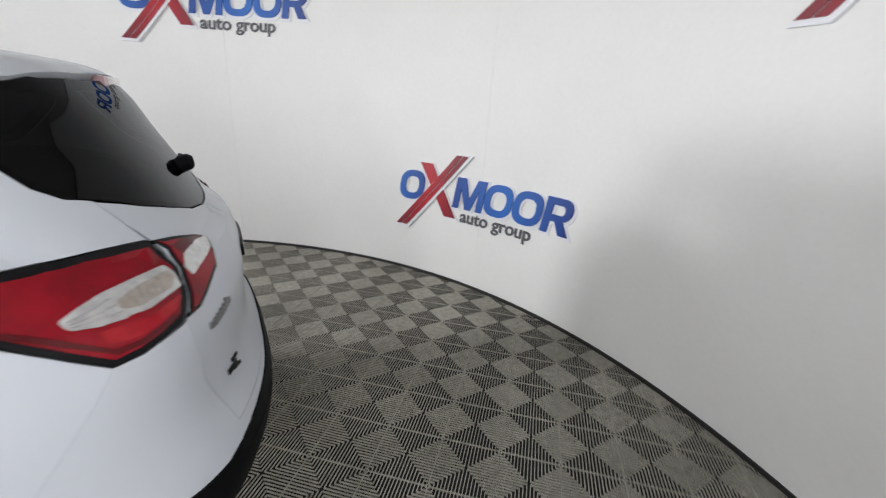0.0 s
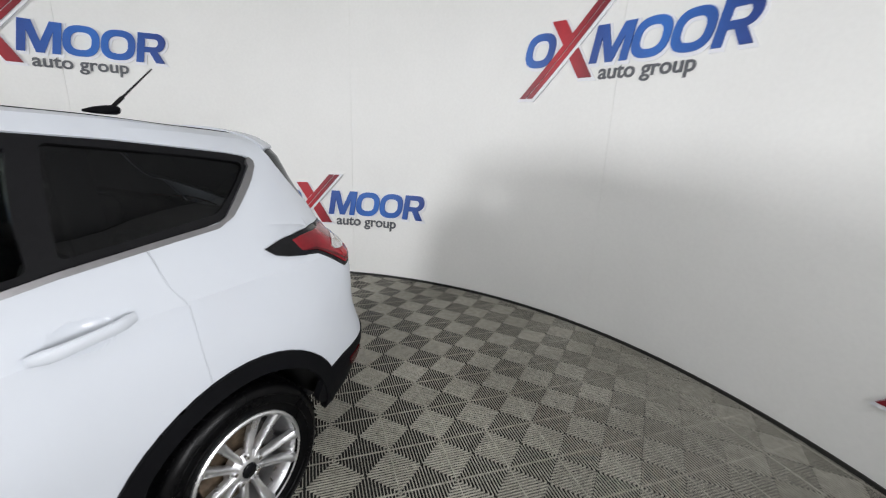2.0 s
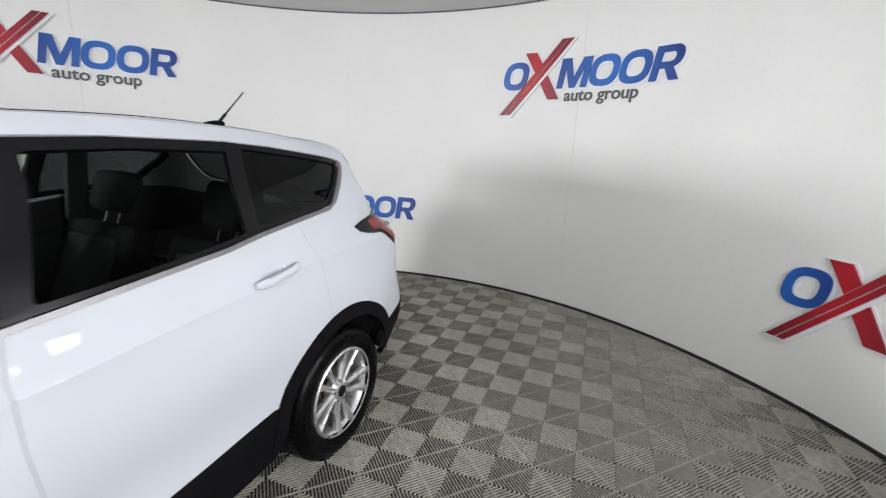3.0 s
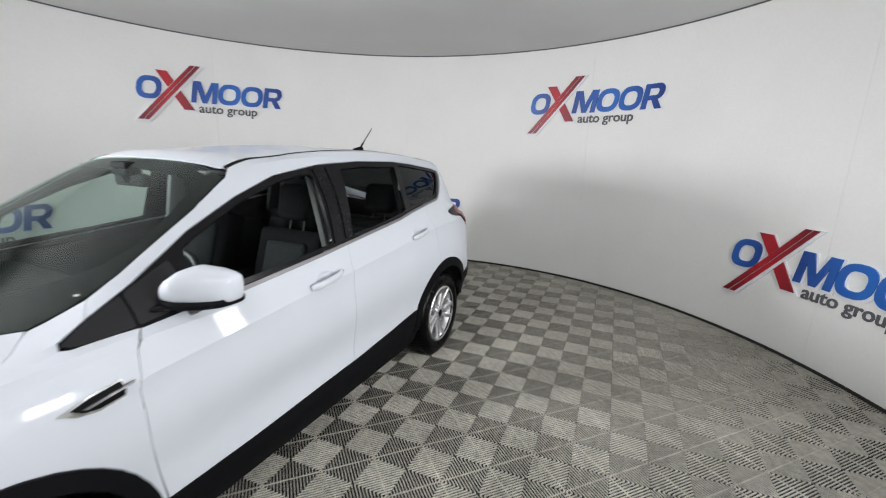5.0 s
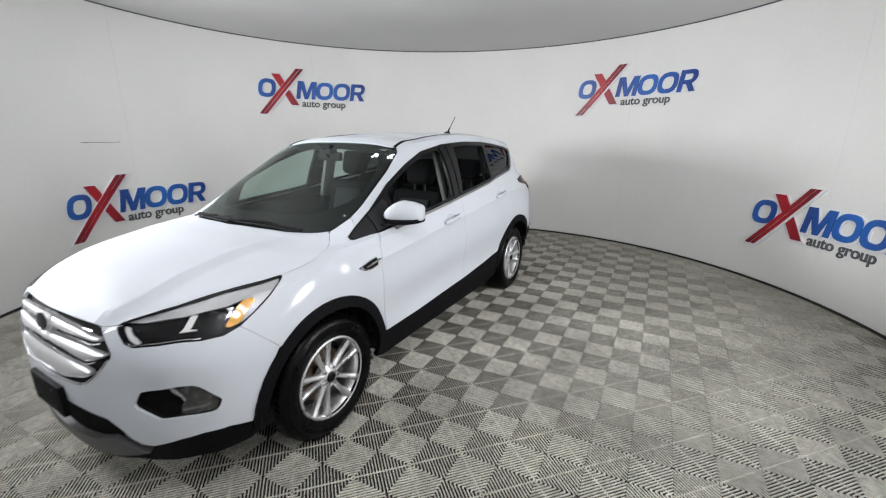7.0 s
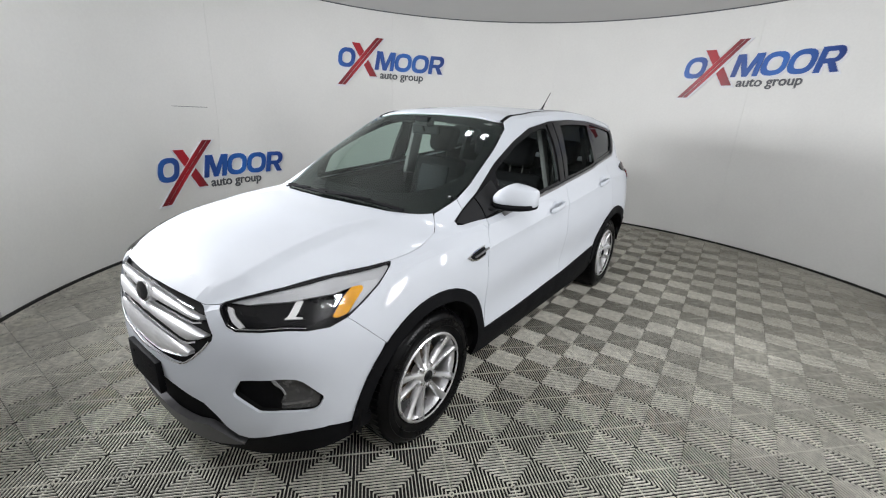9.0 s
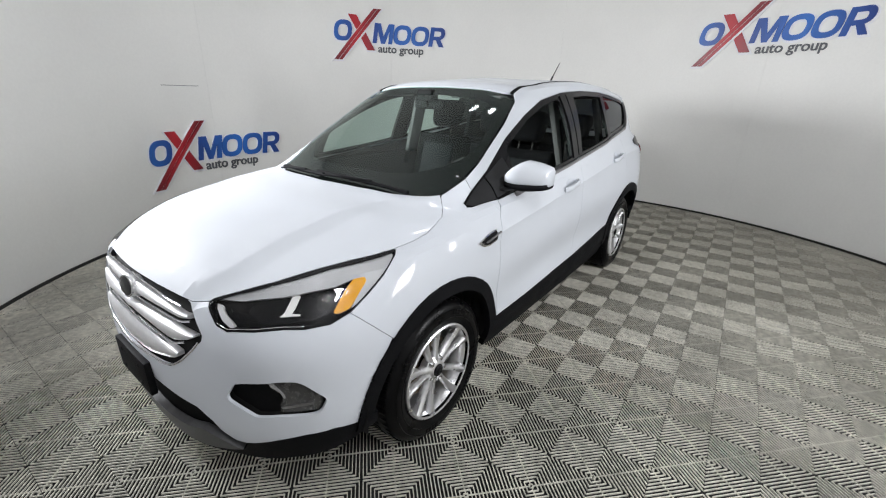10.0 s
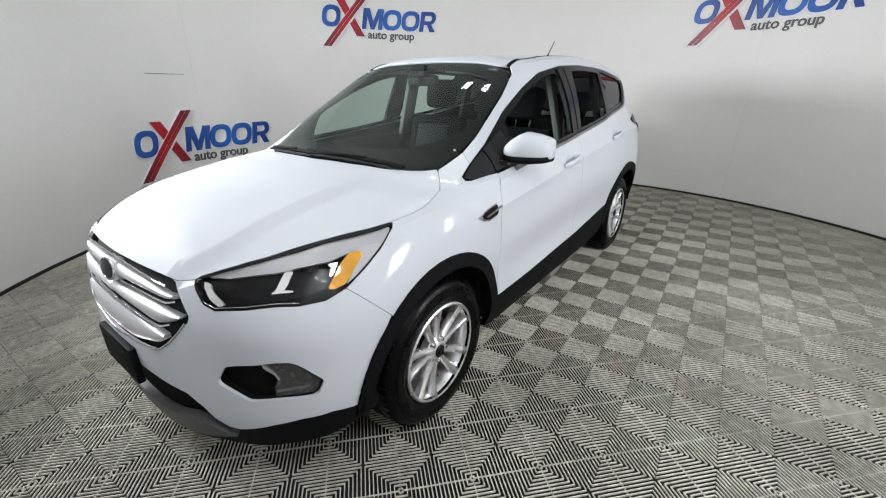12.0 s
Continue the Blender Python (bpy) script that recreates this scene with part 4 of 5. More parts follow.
pair("arch_trim", M_CLAD, car, "side", arch_trim(WF, .463, .402, -4, 186), inset=0, step=0.03, off=0.011, depth=0.03, label="black textured plastic")
pair("arch_trim", M_CLAD, car, "side", arch_trim(WR, .482, .412, 2, 178), inset=0, step=0.03, off=0.011, depth=0.03, label="black textured plastic")
pair("sill_cladding", M_CLAD, car, "side", [(.905, 0, .43), (.53, 0, .437), (.07, 0, .457), (-.23, 0, .468), (-.60, 0, .496), (-.90, 0, .53), (-.945, 0, .40), (-.93, 0, .27), (-.8, 0, .25), (.85, 0, .25), (.945, 0, .27)], inset=0.0, step=0.05, off=0.006, depth=0.03, label="black textured plastic")
skin("front_cladding", panel("front", [(2.19, 0, .232), (2.18, .24, .232), (2.165, .375, .252), (2.129, .517, .286), (2.111, .572, .302), (2.108, .60, .343), (2.05, .706, .379), (1.985, .777, .395), (1.90, .826, .392), (1.80, .845, .363), (1.715, .87, .36), (1.70, .82, .30), (1.80, .79, .28),
                                       (1.98, .68, .268), (2.11, .48, .262), (2.15, .36, .240), (2.17, .24, .224), (2.18, 0, .223)], both=True, step=0.05, inset=0, off=0.002, depth=0.03), M_CLAD, car, "black textured plastic")
skin("lower_grille", panel("front", [(2.225, 0, .487), (2.218, .262, .481), (2.192, .424, .465), (2.169, .485, .42), (2.155, .50, .37), (2.175, .42, .345), (2.193, .319, .318), (2.203, .122, .280), (2.204, 0, .276)], both=True, step=0.04, inset=-.004, off=-0.03, depth=0.02), M_FRIT, car, "black mesh intake")
skin("skid_plate", panel("front", [(2.204, 0, .284), (2.203, .122, .288), (2.193, .319, .326), (2.18, .417, .358), (2.15, .49, .340), (2.126, .539, .310), (2.111, .572, .304), (2.129, .517, .284), (2.165, .375, .25), (2.18, .24, .230), (2.19, 0, .230)], both=True, step=0.03, inset=0, off=0.006, depth=0.03, corner=0.008), M_SKID_DIM, car, "silver painted lip")

# -- windows --
skin("windscreen", panel("top", [(.345, 0, 1.58)] + [(.34, .2, 1.577), (.332, .38, 1.57), (.325, .5, 1.555), (.335, .602, 1.52)] + [(x + .008, y - .008, z) for x, y, z in WIND_EDGE[::-1][1:]] + [(1.10, .60, 1.085)] + [(x - .012, y, z) for x, y, z in HOOD_BACK], both=True, step=0.06, inset=0.002, off=-0.004, depth=0.005), G_WIND, car, "clear greenish glass").visible_shadow = False
wo = [(.345, 0)] + [(.34, .2), (.332, .38), (.325, .5), (.335, .602), (.52, .648), (.82, .682), (.94, .667), (1.07, .63), (1.10, .60), (1.138, .545), (1.193, .44), (1.238, .25), (1.263, 0)]
wi = [(.43, .0), (.43, .3), (.43, .48), (.48, .555), (.57, .595), (.74, .628), (.84, .60), (.93, .53), (1.02, .42), (1.075, .28), (1.10, 0)]
wi = wi + [(x, -y) for x, y in wi[::-1][1:-1]]
skin("windscreen_band", panel("top", wo, [wi], both=True, step=0.05, inset=0.004, off=-0.010, depth=0.003), M_FRIT, car, "black printed band")
bm = bmesh.new()
FR = dict(step=0.045, inset=0.0, off=-0.006, depth=0.02)
g_front = [(.64, 0, 1.272), (.59, 0, 1.302), (.35, 0, 1.412), (.12, 0, 1.488), (-.04, 0, 1.518), (-.095, 0, 1.52), (-.112, 0, 1.50), (-.112, 0, 1.42), (-.092, 0, 1.168), (.20, 0, 1.137), (.41, 0, 1.122), (.66, 0, 1.10)]
g_rear = [(-.345, 0, 1.54), (-.335, 0, 1.45), (-.262, 0, 1.187), (-.50, 0, 1.205), (-.80, 0, 1.238), (-.90, 0, 1.254), (-.905, 0, 1.36), (-.918, 0, 1.45), (-.935, 0, 1.525), (-.945, 0, 1.545), (-.60, 0, 1.552)]
g_quar = [(-1.01, 0, 1.557), (-.985, 0, 1.44), (-.972, 0, 1.35), (-.965, 0, 1.27), (-1.16, 0, 1.292), (-1.37, 0, 1.32), (-1.41, 0, 1.328), (-1.49, 0, 1.398), (-1.565, 0, 1.472), (-1.568, 0, 1.485), (-1.545, 0, 1.494), (-1.40, 0, 1.515), (-1.2, 0, 1.538)]
pair("window_frame", M_GLOSSB, car, "side", [(x, z) for x, y, z in DLO], holes=[g_front, g_rear, g_quar], hole_corner=0.02, label="black gloss frame", **FR)
pair("sail_panel", M_SAIL, car, "side", [(.858, 0, 1.157), (.70, 0, 1.238), (.685, 0, 1.093), (.86, 0, 1.066)], step=0.04, inset=0, off=0.003, depth=0.01, corner=0.01)
pair("corner_trim", M_SAIL, car, "side", [(1.045, 0, 1.055), (.96, 0, 1.103), (.866, 0, 1.153), (.868, 0, 1.065), (1.02, 0, 1.049)], step=0.03, inset=0, off=0.002, depth=0.01, corner=0.006)
for nm, poly, gl in (("front_side_window", g_front, G_SIDE), ("rear_side_window", g_rear, G_SIDE), ("quarter_window", g_quar, G_DARK)):
    for ob in pair(nm, gl, car, "side", poly, step=0.06, inset=-0.006, off=-0.014, depth=0.004, label="clear side glass" if gl is G_SIDE else "dark tinted glass"):
        ob.visible_shadow = False
pair("pillar_cover", M_GLOSSB, car, "side", [(-.13, 0, 1.545), (-.135, 0, 1.40), (-.108, 0, 1.165), (-.185, 0, 1.172), (-.215, 0, 1.42), (-.212, 0, 1.552)], step=0.05, inset=0, off=0.002, depth=0.008, corner=0.006)
pair("pillar_cover", M_GLOSSB, car, "side", [(-.228, 0, 1.553), (-.231, 0, 1.42), (-.202, 0, 1.174), (-.255, 0, 1.18), (-.325, 0, 1.45), (-.335, 0, 1.553)], step=0.05, inset=0, off=0.002, depth=0.008, corner=0.006)
low = [p for p in DLO_LOW[::-1] if p[0] < .75]
strip = [(x, z - 0.004) for x, y, z in low] + [(-1.425, 1.309), (-1.507, 1.395), (-1.585, 1.472), (-1.582, 1.487)]
strip2 = [(x, z - 0.020) for x, y, z in low] + [(-1.456, 1.308), (-1.502, 1.352), (-1.578, 1.426), (-1.616, 1.472), (-1.617, 1.49), (-1.60, 1.505)]
pair("belt_strip", M_SATIN, car, "side", strip + strip2[::-1], step=0.04, inset=0, off=0.006, depth=0.012, corner=0.006, label="satin metal strip")

# -- lamps, grille, bumper parts --
LAMP = LAMP_TOP + LAMP_REAR + LAMP_LOW
LENS = [flat("front", on_shell("front", p)) for p in LAMP]
for flip in (False, True):
    q = lambda nm, mat, poly, par, off, lab="", **kw: skin(nm, panel("front", poly, off=off, **{"step": 0.03, "inset": 0.0, "depth": 0.008, **kw}), mat, par, lab, flip)
    hl = q("headlamp", M_GLOSSB, LAMP, car, -0.026, "clear headlamp with amber corner", inset=0.003)
    q("lamp_bucket", M_LAMPIN, [(2.05, .575, .874), (1.95, .68, .886), (1.86, .745, .90), (1.825, .78, .898), (1.855, .81, .845), (1.93, .77, .83), (2.03, .68, .826)], hl, -0.018, corner=.01)
    q("silver_trim", M_LAMPS, LAMP_TOP[:-1] + [(1.56, .80, .975), (1.57, .815, .96), (1.66, .836, .913), (1.754, .837, .864), (1.796, .833, .844), (1.747, .824, .888), (1.71, .812, .925), (1.75, .792, .927), (1.811, .774, .915), (1.853, .747, .911), (1.946, .675, .897), (2.041, .566, .884)], hl, -0.004, "silver inner trim")
    q("side_marker", M_AMBER, [(1.707, .808, .928), (1.707, .819, .916), (1.747, .826, .888), (1.799, .831, .846), (1.838, .819, .837), (1.854, .81, .843), (1.821, .804, .873), (1.783, .797, .905), (1.745, .793, .926)], hl, -0.002, "amber lens", corner=0.008)
    q("reflector", M_CHROME, [(1.818, .773, .911), (1.79, .79, .909), (1.82, .80, .88), (1.833, .795, .872), (1.815, .79, .898)], hl, -0.008, "", corner=0.004)
    q("daytime_light", M_SILVP, [(2.089, .489, .87), (2.08, .512, .869), (2.086, .55, .842), (2.079, .598, .815), (2.089, .583, .805), (2.098, .544, .824)], hl, -0.009, "white light strip", corner=0.005)
    for i in range(7):
        y = .545 + .018 * i
        q("bucket_rib", M_GLOSSB, [(2.07, y, .862), (2.07, y + .008, .862), (2.06, y + .03, .826), (2.06, y + .022, .826)], hl, -0.012, depth=.004)
    q("light_guide", M_TUBE, [(1.923, .689, .899), (1.905, .707, .9), (1.938, .722, .870), (1.955, .724, .856), (1.936, .746, .853), (1.938, .744, .846), (1.985, .70, .846), (1.972, .706, .856)], hl, -0.013, "white light bar", corner=.003, step=.015)
    lens = skin("projector", lathe([(0.0, .012), (.018, .01), (.03, 0), (.034, -.012), (.04, -.012), (.04, -.03)], 24, m=Matrix.Translation((1.865, .728, .865)) @ pose(0, 0, 0, 0, 0, -48)), M_GLOSSB, hl, "", flip)
    cov = q("lamp_cover", G_LENS, LAMP, hl, 0.0005, "clear plastic cover", inset=0.004, depth=0.02)
    cov.visible_shadow = False
    q("lamp_rim", M_GLOSSB, LAMP, hl, 0.001, holes=[grown(LENS, -.006)], depth=0.02, inset=.001, step=.02)
    ys = [throw("front", *flat("front", on_shell("front", p))) for p in LAMP_LOW]
    skin("lamp_line", sweep([p - n * .003 + Vector((0, 0, .011)) for p, n in ys[1:6]], .0016, .0016, 5), M_CHROME, hl, "thin bright line", flip)
    # fog lamp recess
    fog = q("fog_recess", M_FRIT, FOG, car, -0.035, "black fog lamp recess", inset=-0.004, depth=0.004)
    FOG_LENS = [(2.073, .715, .625), (2.006, .785, .629), (1.935, .833, .541), (1.949, .822, .497), (2.055, .737, .497), (2.055, .742, .539), (2.044, .755, .555), (2.051, .748, .578), (2.066, .728, .6)]
    q("fog_lamp", M_LAMPF, FOG_LENS, fog, -0.014, "grey clear fog lamp", corner=0.008)
    q("fog_strip", M_SATIN, [(1.97, .81, .523), (2.05, .745, .512), (2.053, .738, .522), (1.965, .812, .533)], fog, -0.010, "", corner=0.004)
    q("fog_edge", M_LAMPS, [(2.073, .715, .625), (2.062, .728, .618), (2.048, .75, .58), (2.04, .757, .558), (2.047, .753, .556), (2.054, .746, .58), (2.069, .724, .603)], fog, -0.010, "", corner=0.003)
    skin("fog_bulb", lathe([(0, .01), (.012, .008), (.02, 0), (.022, -.01)], 20, m=Matrix.Translation((1.985, .745, .60)) @ pose(0, 0, 0, 0, 0, -50)), M_SATIN, fog, "", flip)
    fl = q("fog_cover", G_LENS, FOG_LENS, fog, -0.005, "", corner=0.008)
    fl.visible_shadow = False
    # tail lamp
    TL = [(-2.0, .585, 1.195)] + TAIL_TOP[1:] + TAIL_LOW + [(-2.0, .808, 1.02), (-2.065, .725, 1.04), (-2.072, .66, 1.08), (-2.06, .605, 1.13)]
    k = lambda nm, mat, poly, par, off, lab="", **kw: skin(nm, panel("rear", poly, off=off, **{"step": 0.03, "inset": 0.0, "depth": 0.01, **kw}), mat, par, lab, flip)
    tl = k("tail_lamp", M_GLOSSB, TL, car, 0.003, "red and clear tail lamp with black rim", inset=0.002)
    k("red_lens", M_REDL, TL, tl, 0.007, "red lens", inset=.017)
    k("lamp_tip", M_GLOSSB, [(-1.525, .84, 1.185), (-1.59, .83, 1.203), (-1.645, .815, 1.208), (-1.70, .845, 1.135), (-1.71, .855, 1.122), (-1.62, .865, 1.14), (-1.565, .855, 1.155)], tl, 0.009, "black lamp tip", inset=.001)
    k("lens_step", M_REDD, [(-1.70, .848, 1.146), (-1.78, .838, 1.131), (-1.86, .828, 1.088), (-1.955, .817, 1.037), (-2.0, .797, 1.041), (-2.055, .727, 1.057), (-2.052, .735, 1.066), (-1.998, .80, 1.053), (-1.955, .82, 1.05), (-1.86, .83, 1.104), (-1.78, .838, 1.143)], tl, 0.0085, "dark red lower edge", depth=.003)
    k("lens_glow", M_REDB, [(-1.93, .805, 1.083), (-2.0, .757, 1.074), (-2.054, .68, 1.080), (-2.052, .72, 1.068), (-1.998, .795, 1.058), (-1.95, .818, 1.062)], tl, 0.0088, "bright red lens", corner=.005, depth=.003)
    k("clear_lens", M_CLEARL, [(-1.875, .805, 1.115), (-1.93, .755, 1.14), (-2.03, .63, 1.143), (-2.05, .635, 1.12), (-2.055, .66, 1.09), (-2.0, .745, 1.082), (-1.93, .795, 1.088), (-1.89, .81, 1.098)], tl, 0.011, "clear ribbed lens", corner=0.008)
    k("bulb_cell", M_BULB, [(-1.955, .755, 1.118), (-1.985, .715, 1.130), (-2.035, .64, 1.134), (-2.048, .645, 1.115), (-2.04, .68, 1.098), (-1.99, .748, 1.095), (-1.96, .765, 1.102)], tl, 0.013, "smoky bulb cell", corner=.006, depth=.003)
    def rib(a, b, r):
        """A thin moulded ridge on the lens between two points."""
        ends = [throw("rear", *flat("rear", Vector(a) + (Vector(b) - Vector(a)) * i / 4)) for i in range(5)]
        skin("lens_rib", sweep([p + n * .0125 for p, n in ends], r, r, 5), M_CLEARL, tl, "", flip)
    for i in range(4):
        rib((-1.888, .806, 1.100 + .005 * i), (-1.955, .765, 1.092 + .012 * i), .0014)
    for i in range(6):
        t = i / 5
        rib((-1.985 - .045 * t, .72 - .07 * t, 1.128 + .004 * t), (-1.985 - .055 * t, .745 - .065 * t, 1.100), .0009)
    GATE = [(-2.0, .585, 1.193), (-2.05, .52, 1.185), (-2.10, .43, 1.16), (-2.12, .40, 1.13), (-2.125, .50, 1.07), (-2.095, .67, 1.04), (-2.073, .72, 1.04), (-2.076, .66, 1.085), (-2.065, .605, 1.132), (-2.035, .572, 1.162)]
    tg = k("gate_lamp", M_GLOSSB, GATE, tail, 0.003, "tail lamp on the gate", inset=0.003)
    k("red_lens", M_REDL, GATE, tg, 0.006, inset=.011)
    k("lens_step", M_REDD, [(-2.045, .56, 1.168), (-2.06, .525, 1.173), (-2.10, .435, 1.152), (-2.11, .42, 1.145), (-2.08, .56, 1.15)], tg, 0.0075, "dark red upper lens", depth=.003)
    k("clear_lens", M_CLEARL, [(-2.074, .60, 1.128), (-2.075, .56, 1.150), (-2.095, .47, 1.152), (-2.112, .42, 1.142), (-2.115, .45, 1.112), (-2.085, .605, 1.10)], tg, 0.0085, "clear ribbed lens", corner=.004)

gr = skin("grille", panel("front", HOOD_FRONT[:4] + GRILLE_L, both=True, step=0.04, inset=-0.006, off=-0.035, depth=0.004), M_FRIT, car, "black grille with three silver bars")


def nose(y, z, lift):
    p, n = throw("front", *flat("front", on_shell("front", (2.18, abs(y), z))))
    p = p + n * lift
    return Vector((p.x, math.copysign(p.y, y), p.z))


def grille_bar(top, low, y0, y1, bulge=0.012, back=0.010):
    """A broad rounded bar across the nose: its upper and lower edges as (across, height), from y0 to y1."""
    bm = bmesh.new()
    rows = []
    ys = np.linspace(y0, y1, 25)
    for y in ys:
        a, b = (float(np.interp(abs(y), *np.array(e).T)) for e in (top, low))
        ring = [bm.verts.new(nose(y, a, -back - .018))]
        for v in np.linspace(0, 1, 9):
            ring.append(bm.verts.new(nose(y, a + (b - a) * v, bulge * math.sin(math.pi * v) ** .6 - back)))
        ring.append(bm.verts.new(nose(y, b, -back - .018)))
        rows.append(ring)
    for a, b in zip(rows, rows[1:]):
        for i in range(len(a) - 1):
            bm.faces.new((a[i], a[i + 1], b[i + 1], b[i]))
    for r in (rows[0], rows[-1]):
        bm.faces.new(r)
    return part("bar", bm, M_SILVP, gr, "silver bar", angle=50)


BAR_A = [(.0, .847), (.06, .846), (.27, .843), (.42, .829)], [(.0, .796), (.06, .797), (.25, .803), (.38, .803), (.425, .815)]
BAR_B = [(0, .769), (.2, .771), (.31, .772), (.462, .760)], [(0, .733), (.2, .722), (.334, .707), (.407, .726), (.458, .754)]
BAR_C = [(0, .692), (.2, .688), (.34, .677), (.37, .668)], [(0, .590), (.15, .595), (.236, .613), (.326, .631), (.368, .655)]
for s in (1, -1):
    grille_bar(*BAR_A, s * .05, s * .422)
grille_bar(*BAR_B, -.456, .456)
grille_bar(*BAR_C, -.366, .366, .010)
for line in ([(.06, .786), (.256, .791), (.375, .788), (.431, .806)], [(0, .713), (.2, .702), (.338, .695), (.402, .718)]):
    for s in (1, -1):
        ys = np.linspace(line[0][0], line[-1][0], 16)
        part("bar_edge", sweep([nose(s * max(y, .0005), float(np.interp(y, *np.array(line).T)), -.008) for y in ys], .0035, .0035, 6), M_CHROME, gr)
part("grille_top", sweep([nose(y, float(np.interp(abs(y), [p[1] for p in HOOD_FRONT[:5]], [p[2] for p in HOOD_FRONT[:5]])) - .007, -.001) for y in np.linspace(-.38, .38, 31)], .004, .0035, 6), M_CHROME, gr, "thin chrome edge")
for s in (1, -1):
    part("grille_rim", sweep([nose(s * max(y, .0005), z, .0) for x, y, z in GRILLE_L[:3:-1]], .0045, .0045, 6), M_CHROME, gr)
EM = Matrix.Translation((2.196, 0, .815)) @ pose(0, 0, 0, 14, 0, -90)
em = part("emblem", lathe([(0, .012), (.05, .011), (.064, .007), (.068, -.003), (.066, -.03)], 40, m=EM @ Matrix.Diagonal((1, 1, .56, 1))), M_GLOSSB, gr, "plain dark oval emblem")
part("emblem_bezel", lathe([(.066, .003), (.069, .0), (.071, -.01), (.072, -.035)], 40, m=EM @ Matrix.Diagonal((1, 1, .575, 1))), M_SILVP, em)
part("emblem_ring", sweep([EM @ Vector((.066 * math.cos(a), .006, .037 * math.sin(a))) for a in np.linspace(0, 2 * math.pi, 40, endpoint=False)], .004, .004, 6, True), M_CHROME, em)
pb = part("plate_bracket", soft_box(2.225, 2.252, -.16, .16, .405, .555, .008, 2), M_CLAD, car, "black empty number plate bracket")
for y, z in ((-.09, .52), (.09, .52), (-.09, .44), (.09, .44)):
    part("bolt_hole", lathe([(.004, .004), (.009, .003), (.010, 0)], 10, m=Matrix.Translation((2.253, y, z)) @ pose(0, 0, 0, 0, 0, -90)), M_INNER, pb)

# -- wheels --
def wheel():
    """A wheel whose outer face looks along +y, its centre at the origin."""
    hub = new("wheel")
    hub.parent = car
    tyre = [(.222, .085), (.235, .098), (.262, .108), (.292, .110), (.318, .100), (.333, .086), (.340, .07), (.345, .04), (.345, -.065), (.340, -.095), (.333, -.111), (.318, -.125), (.292, -.135), (.25, -.133), (.222, -.11), (.222, .085)]
    t = part("tyre", lathe(tyre, 72), M_RUBBER, hub, "black road tyre")
    bm = bmesh.new()
    for i in range(60):
        m = pose(0, 0, 0, 0, i * 6, 0)
        for y0, y1, lean in ((.045, .088, .5), (-.113, -.065, -.5), (-.045, .03, 0)):
            box(bm, -.0055, .0055, y0, y1, .342 if y0 == -.045 else .338, .3475 if y0 == -.045 else .343, m @ pose(0, 0, 0, 0, 0, lean * 20))
    part("tread", bm, M_RUBBER, t, smooth=False)
    bm = bmesh.new()
    for r, y in ((.268, .1095), (.30, .1095)):
        lathe([(r - .002, y - .001), (r, y + .0015), (r + .002, y - .001)], 72, bm)
    part("sidewall_line", bm, M_RUBBER, t)
    # raised marks moulded on the sidewall, as plain bars
    for a0, count in ((40, 6), (160, 4), (215, 6), (330, 4)):
        for i in range(count):
            part("sidewall_mark", soft_box(-.008, .008, .106, .1125, .276, .297, .0015, 1, pose(0, 0, 0, 0, a0 + i * 4.6, 0)), M_RUBBER, t)
    rim = part("rim", lathe([(.216, .105), (.224, .108), (.231, .103), (.231, .092), (.222, .085), (.214, .06), (.205, .02), (.205, -.08), (.222, -.09), (.222, -.1)], 72), M_ALLOY, hub, "silver alloy rim with five double spokes")
    part("rim_inside", lathe([(.0, -.055), (.203, -.055), (.203, -.09)], 48), M_INNER, rim)
    # one spoke of a pair: a tapered, rounded bar from the hub to the rim
    for i in range(5):
        for s in (-1, 1):
            bm = bmesh.new()
            secs = []
            for r, w, y, sx in ((.030, .013, .084, .0125), (.07, .0125, .080, .0195), (.12, .013, .082, .031), (.17, .016, .088, .042), (.205, .0195, .095, .051), (.222, .023, .099, .056)):
                x = s * sx
                secs.append([bm.verts.new((x + dx * w, y + dy, r)) for dx, dy in ((-1, -.034), (-1, -.009), (-.35 - .2 * s, 0), (.35 - .2 * s, 0), (1, -.009), (1, -.034))])
            for a, b in zip(secs, secs[1:]):
                for j in range(6):
                    bm.faces.new((a[j], a[(j + 1) % 6], b[(j + 1) % 6], b[j]))
            bm.faces.new(secs[0])
            bm.faces.new(secs[-1])
            bm.transform(pose(0, 0, 0, 0, i * 72 + 12, 0))
            part("spoke", bm, M_ALLOY, rim, angle=50)
    part("hub_face", lathe([(.0, .087), (.034, .087), (.048, .08), (.068, .066), (.070, .03)], 40), M_ALLOY, rim)
    part("centre_cap", lathe([(0, .098), (.022, .097), (.029, .092), (.031, .084)], 32), M_GLOSSB, rim, "dark oval centre cap")
    for i in range(5):
        w = radians(i * 72 + 48)
        part("wheel_nut", lathe([(0, .088), (.008, .087), (.0105, .083), (.0105, .066)], 6, m=Matrix.Translation((.054 * math.cos(w), 0, .054 * math.sin(w)))), M_CHROME, rim)
    part("brake_disc", lathe([(.05, .01), (.148, .01), (.150, .0), (.148, -.012), (.05, -.012)], 48), M_RUST, hub, "worn steel brake disc")
    bm = bmesh.new()
    box(bm, -.16, -.09, -.03, .035, -.07, .07)
    bmesh.ops.bevel(bm, geom=list(bm.edges), offset=.012, segments=2, affect="EDGES")
    part("brake_caliper", bm, M_DARKM, hub)
    return hub


